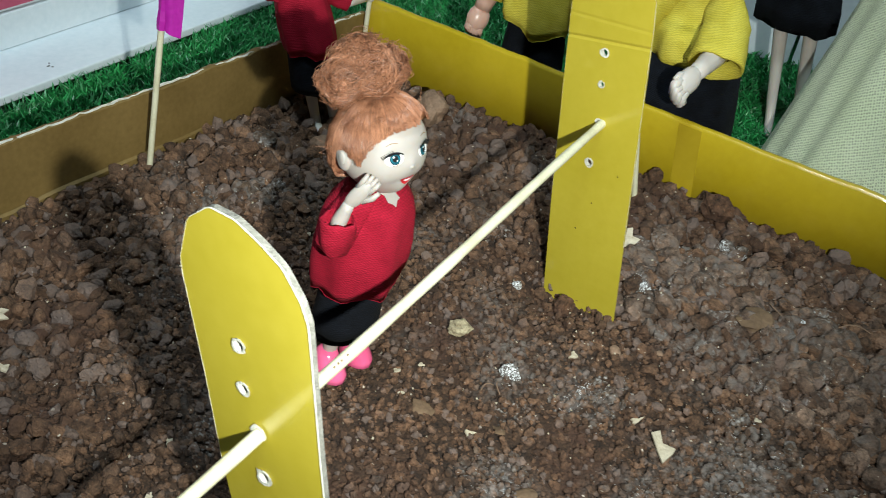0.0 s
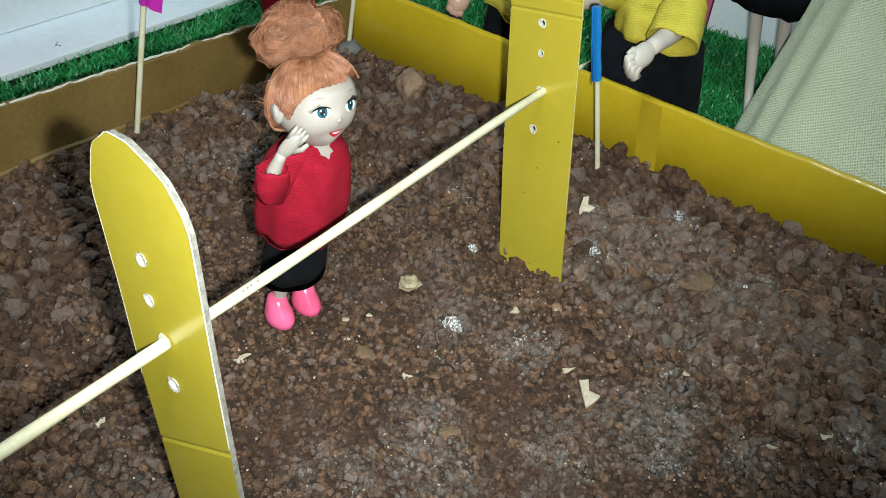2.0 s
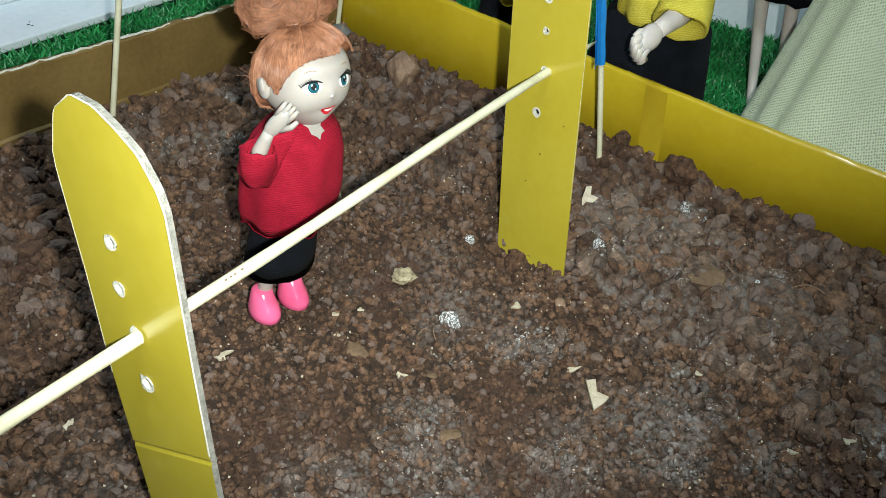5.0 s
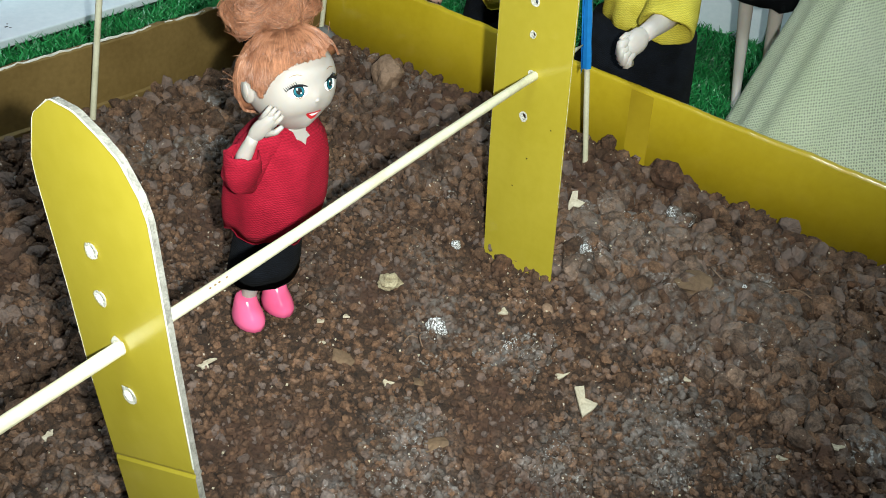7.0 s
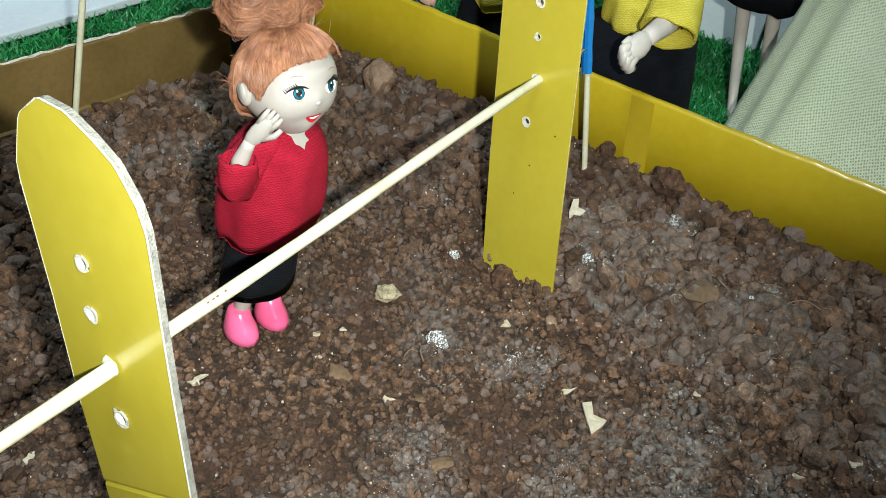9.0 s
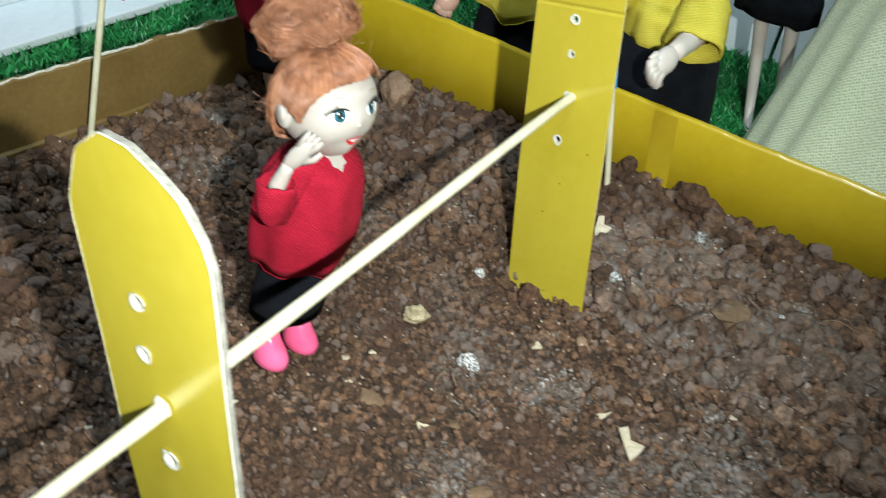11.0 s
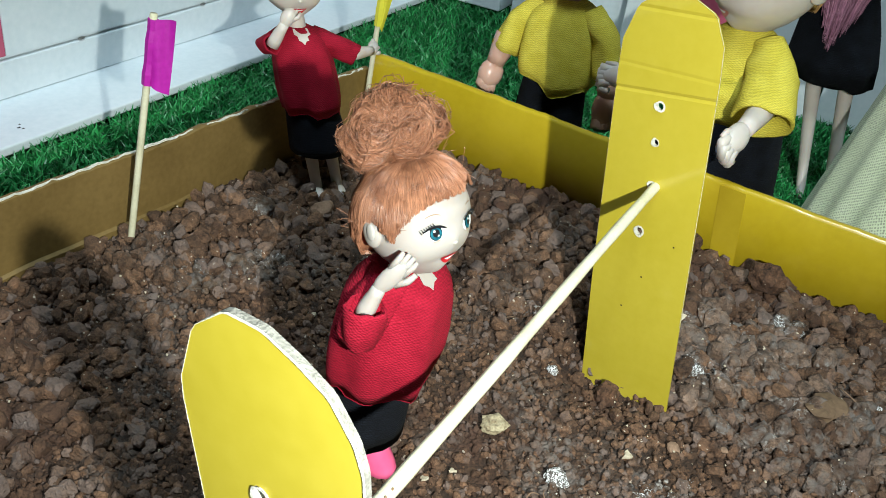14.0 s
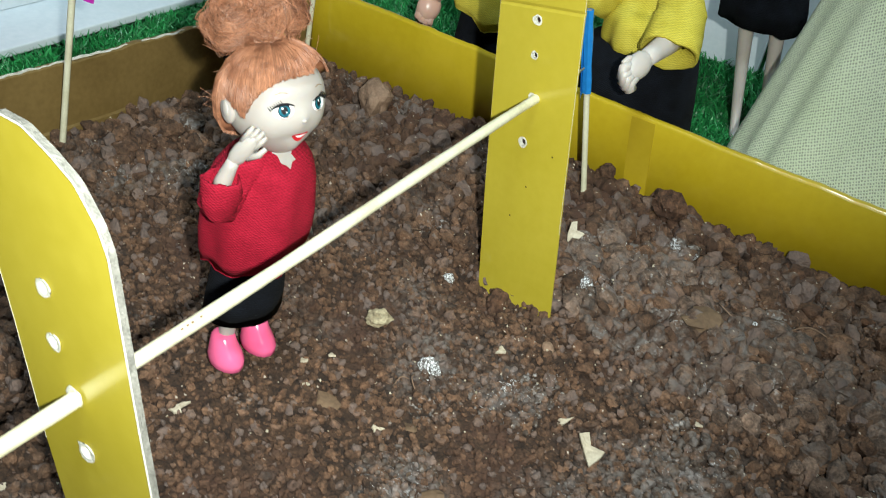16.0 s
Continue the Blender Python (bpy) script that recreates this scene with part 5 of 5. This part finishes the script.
# ---- toy house ----
house = thing("toy_house", "white and pink toy house front with a white plinth", "house", pose(-0.1095, 0.0, LEVEL + 0.004, 0, 0, -4.4))
part("base_board", box(bmesh.new(), (-0.060, -0.50, 0.0), (0.0, 0.25, 0.0045), 0, 0.0008), WHITE, house, "white base board lying on the turf")
part("riser", box(bmesh.new(), (-0.056, -0.50, 0.0047), (-0.0405, 0.25, 0.0230), 0, 0.0006), WHITE, house, "white lower board")
part("wall", box(bmesh.new(), (-0.060, -0.50, 0.0236), (-0.0425, 0.25, 0.30)), WHITE, house, "white painted front wall")
for y0, y1, white in ((-0.460, -0.2390, True), (-0.2386, -0.0717, False), (-0.0713, 0.0718, True), (0.0722, 0.1300, False), (0.1304, 0.2490, True)):
    part("panel", box(bmesh.new(), (-0.0424, y0, 0.0252), (-0.0410, y1, 0.29), 0, 0.0003), WHITE if white else PINK, house, "white painted panel" if white else "pink painted panel")
for x0, y0, w in ((-0.0125, -0.0905, 0.0016), (-0.0105, -0.0893, 0.0009), (-0.0150, -0.0878, 0.0007)):
    part("scuff", box(bmesh.new(), (x0, y0, 0.00452), (x0 + 0.0008, y0 + w, 0.00466)), INK, house, "dark scuff mark")
for y0 in (-0.0290, 0.0560):
    bm = bmesh.new()
    blob(bm, (-0.0408, y0, 0.0240), (0.0008, 0.0022, 0.0007), 0, 10, 6)
    part("joint_knob", bm, CLAY, house, "small dark knob in the joint of the boards")

back = thing("toy_fence", "white and pink toy board fence at the back of the turf", "fence", pose(0.0, 0.250, LEVEL + 0.002))
part("base_board", box(bmesh.new(), (-0.16, 0.0, 0.004), (-0.040, 0.06, 0.020), 0, 0.0008), WHITE, back, "white base board")
x = -0.035
for k in range(11):
    w = 0.036 + 0.006 * ((k * 5) % 3)
    pink = k in (3, 6, 9)
    near = 0.0 if x < 0.03 else (-0.024 if x < 0.07 else -0.040)
    part("board", box(bmesh.new(), (x, near + 0.010 + 0.004 * (k % 2), 0.0), (x + w, near + 0.016 + 0.004 * (k % 2), 0.22), 0, 0.0006), PINK if pink else WHITE, back, "pink painted board" if pink else "white painted board")
    x += w + 0.002
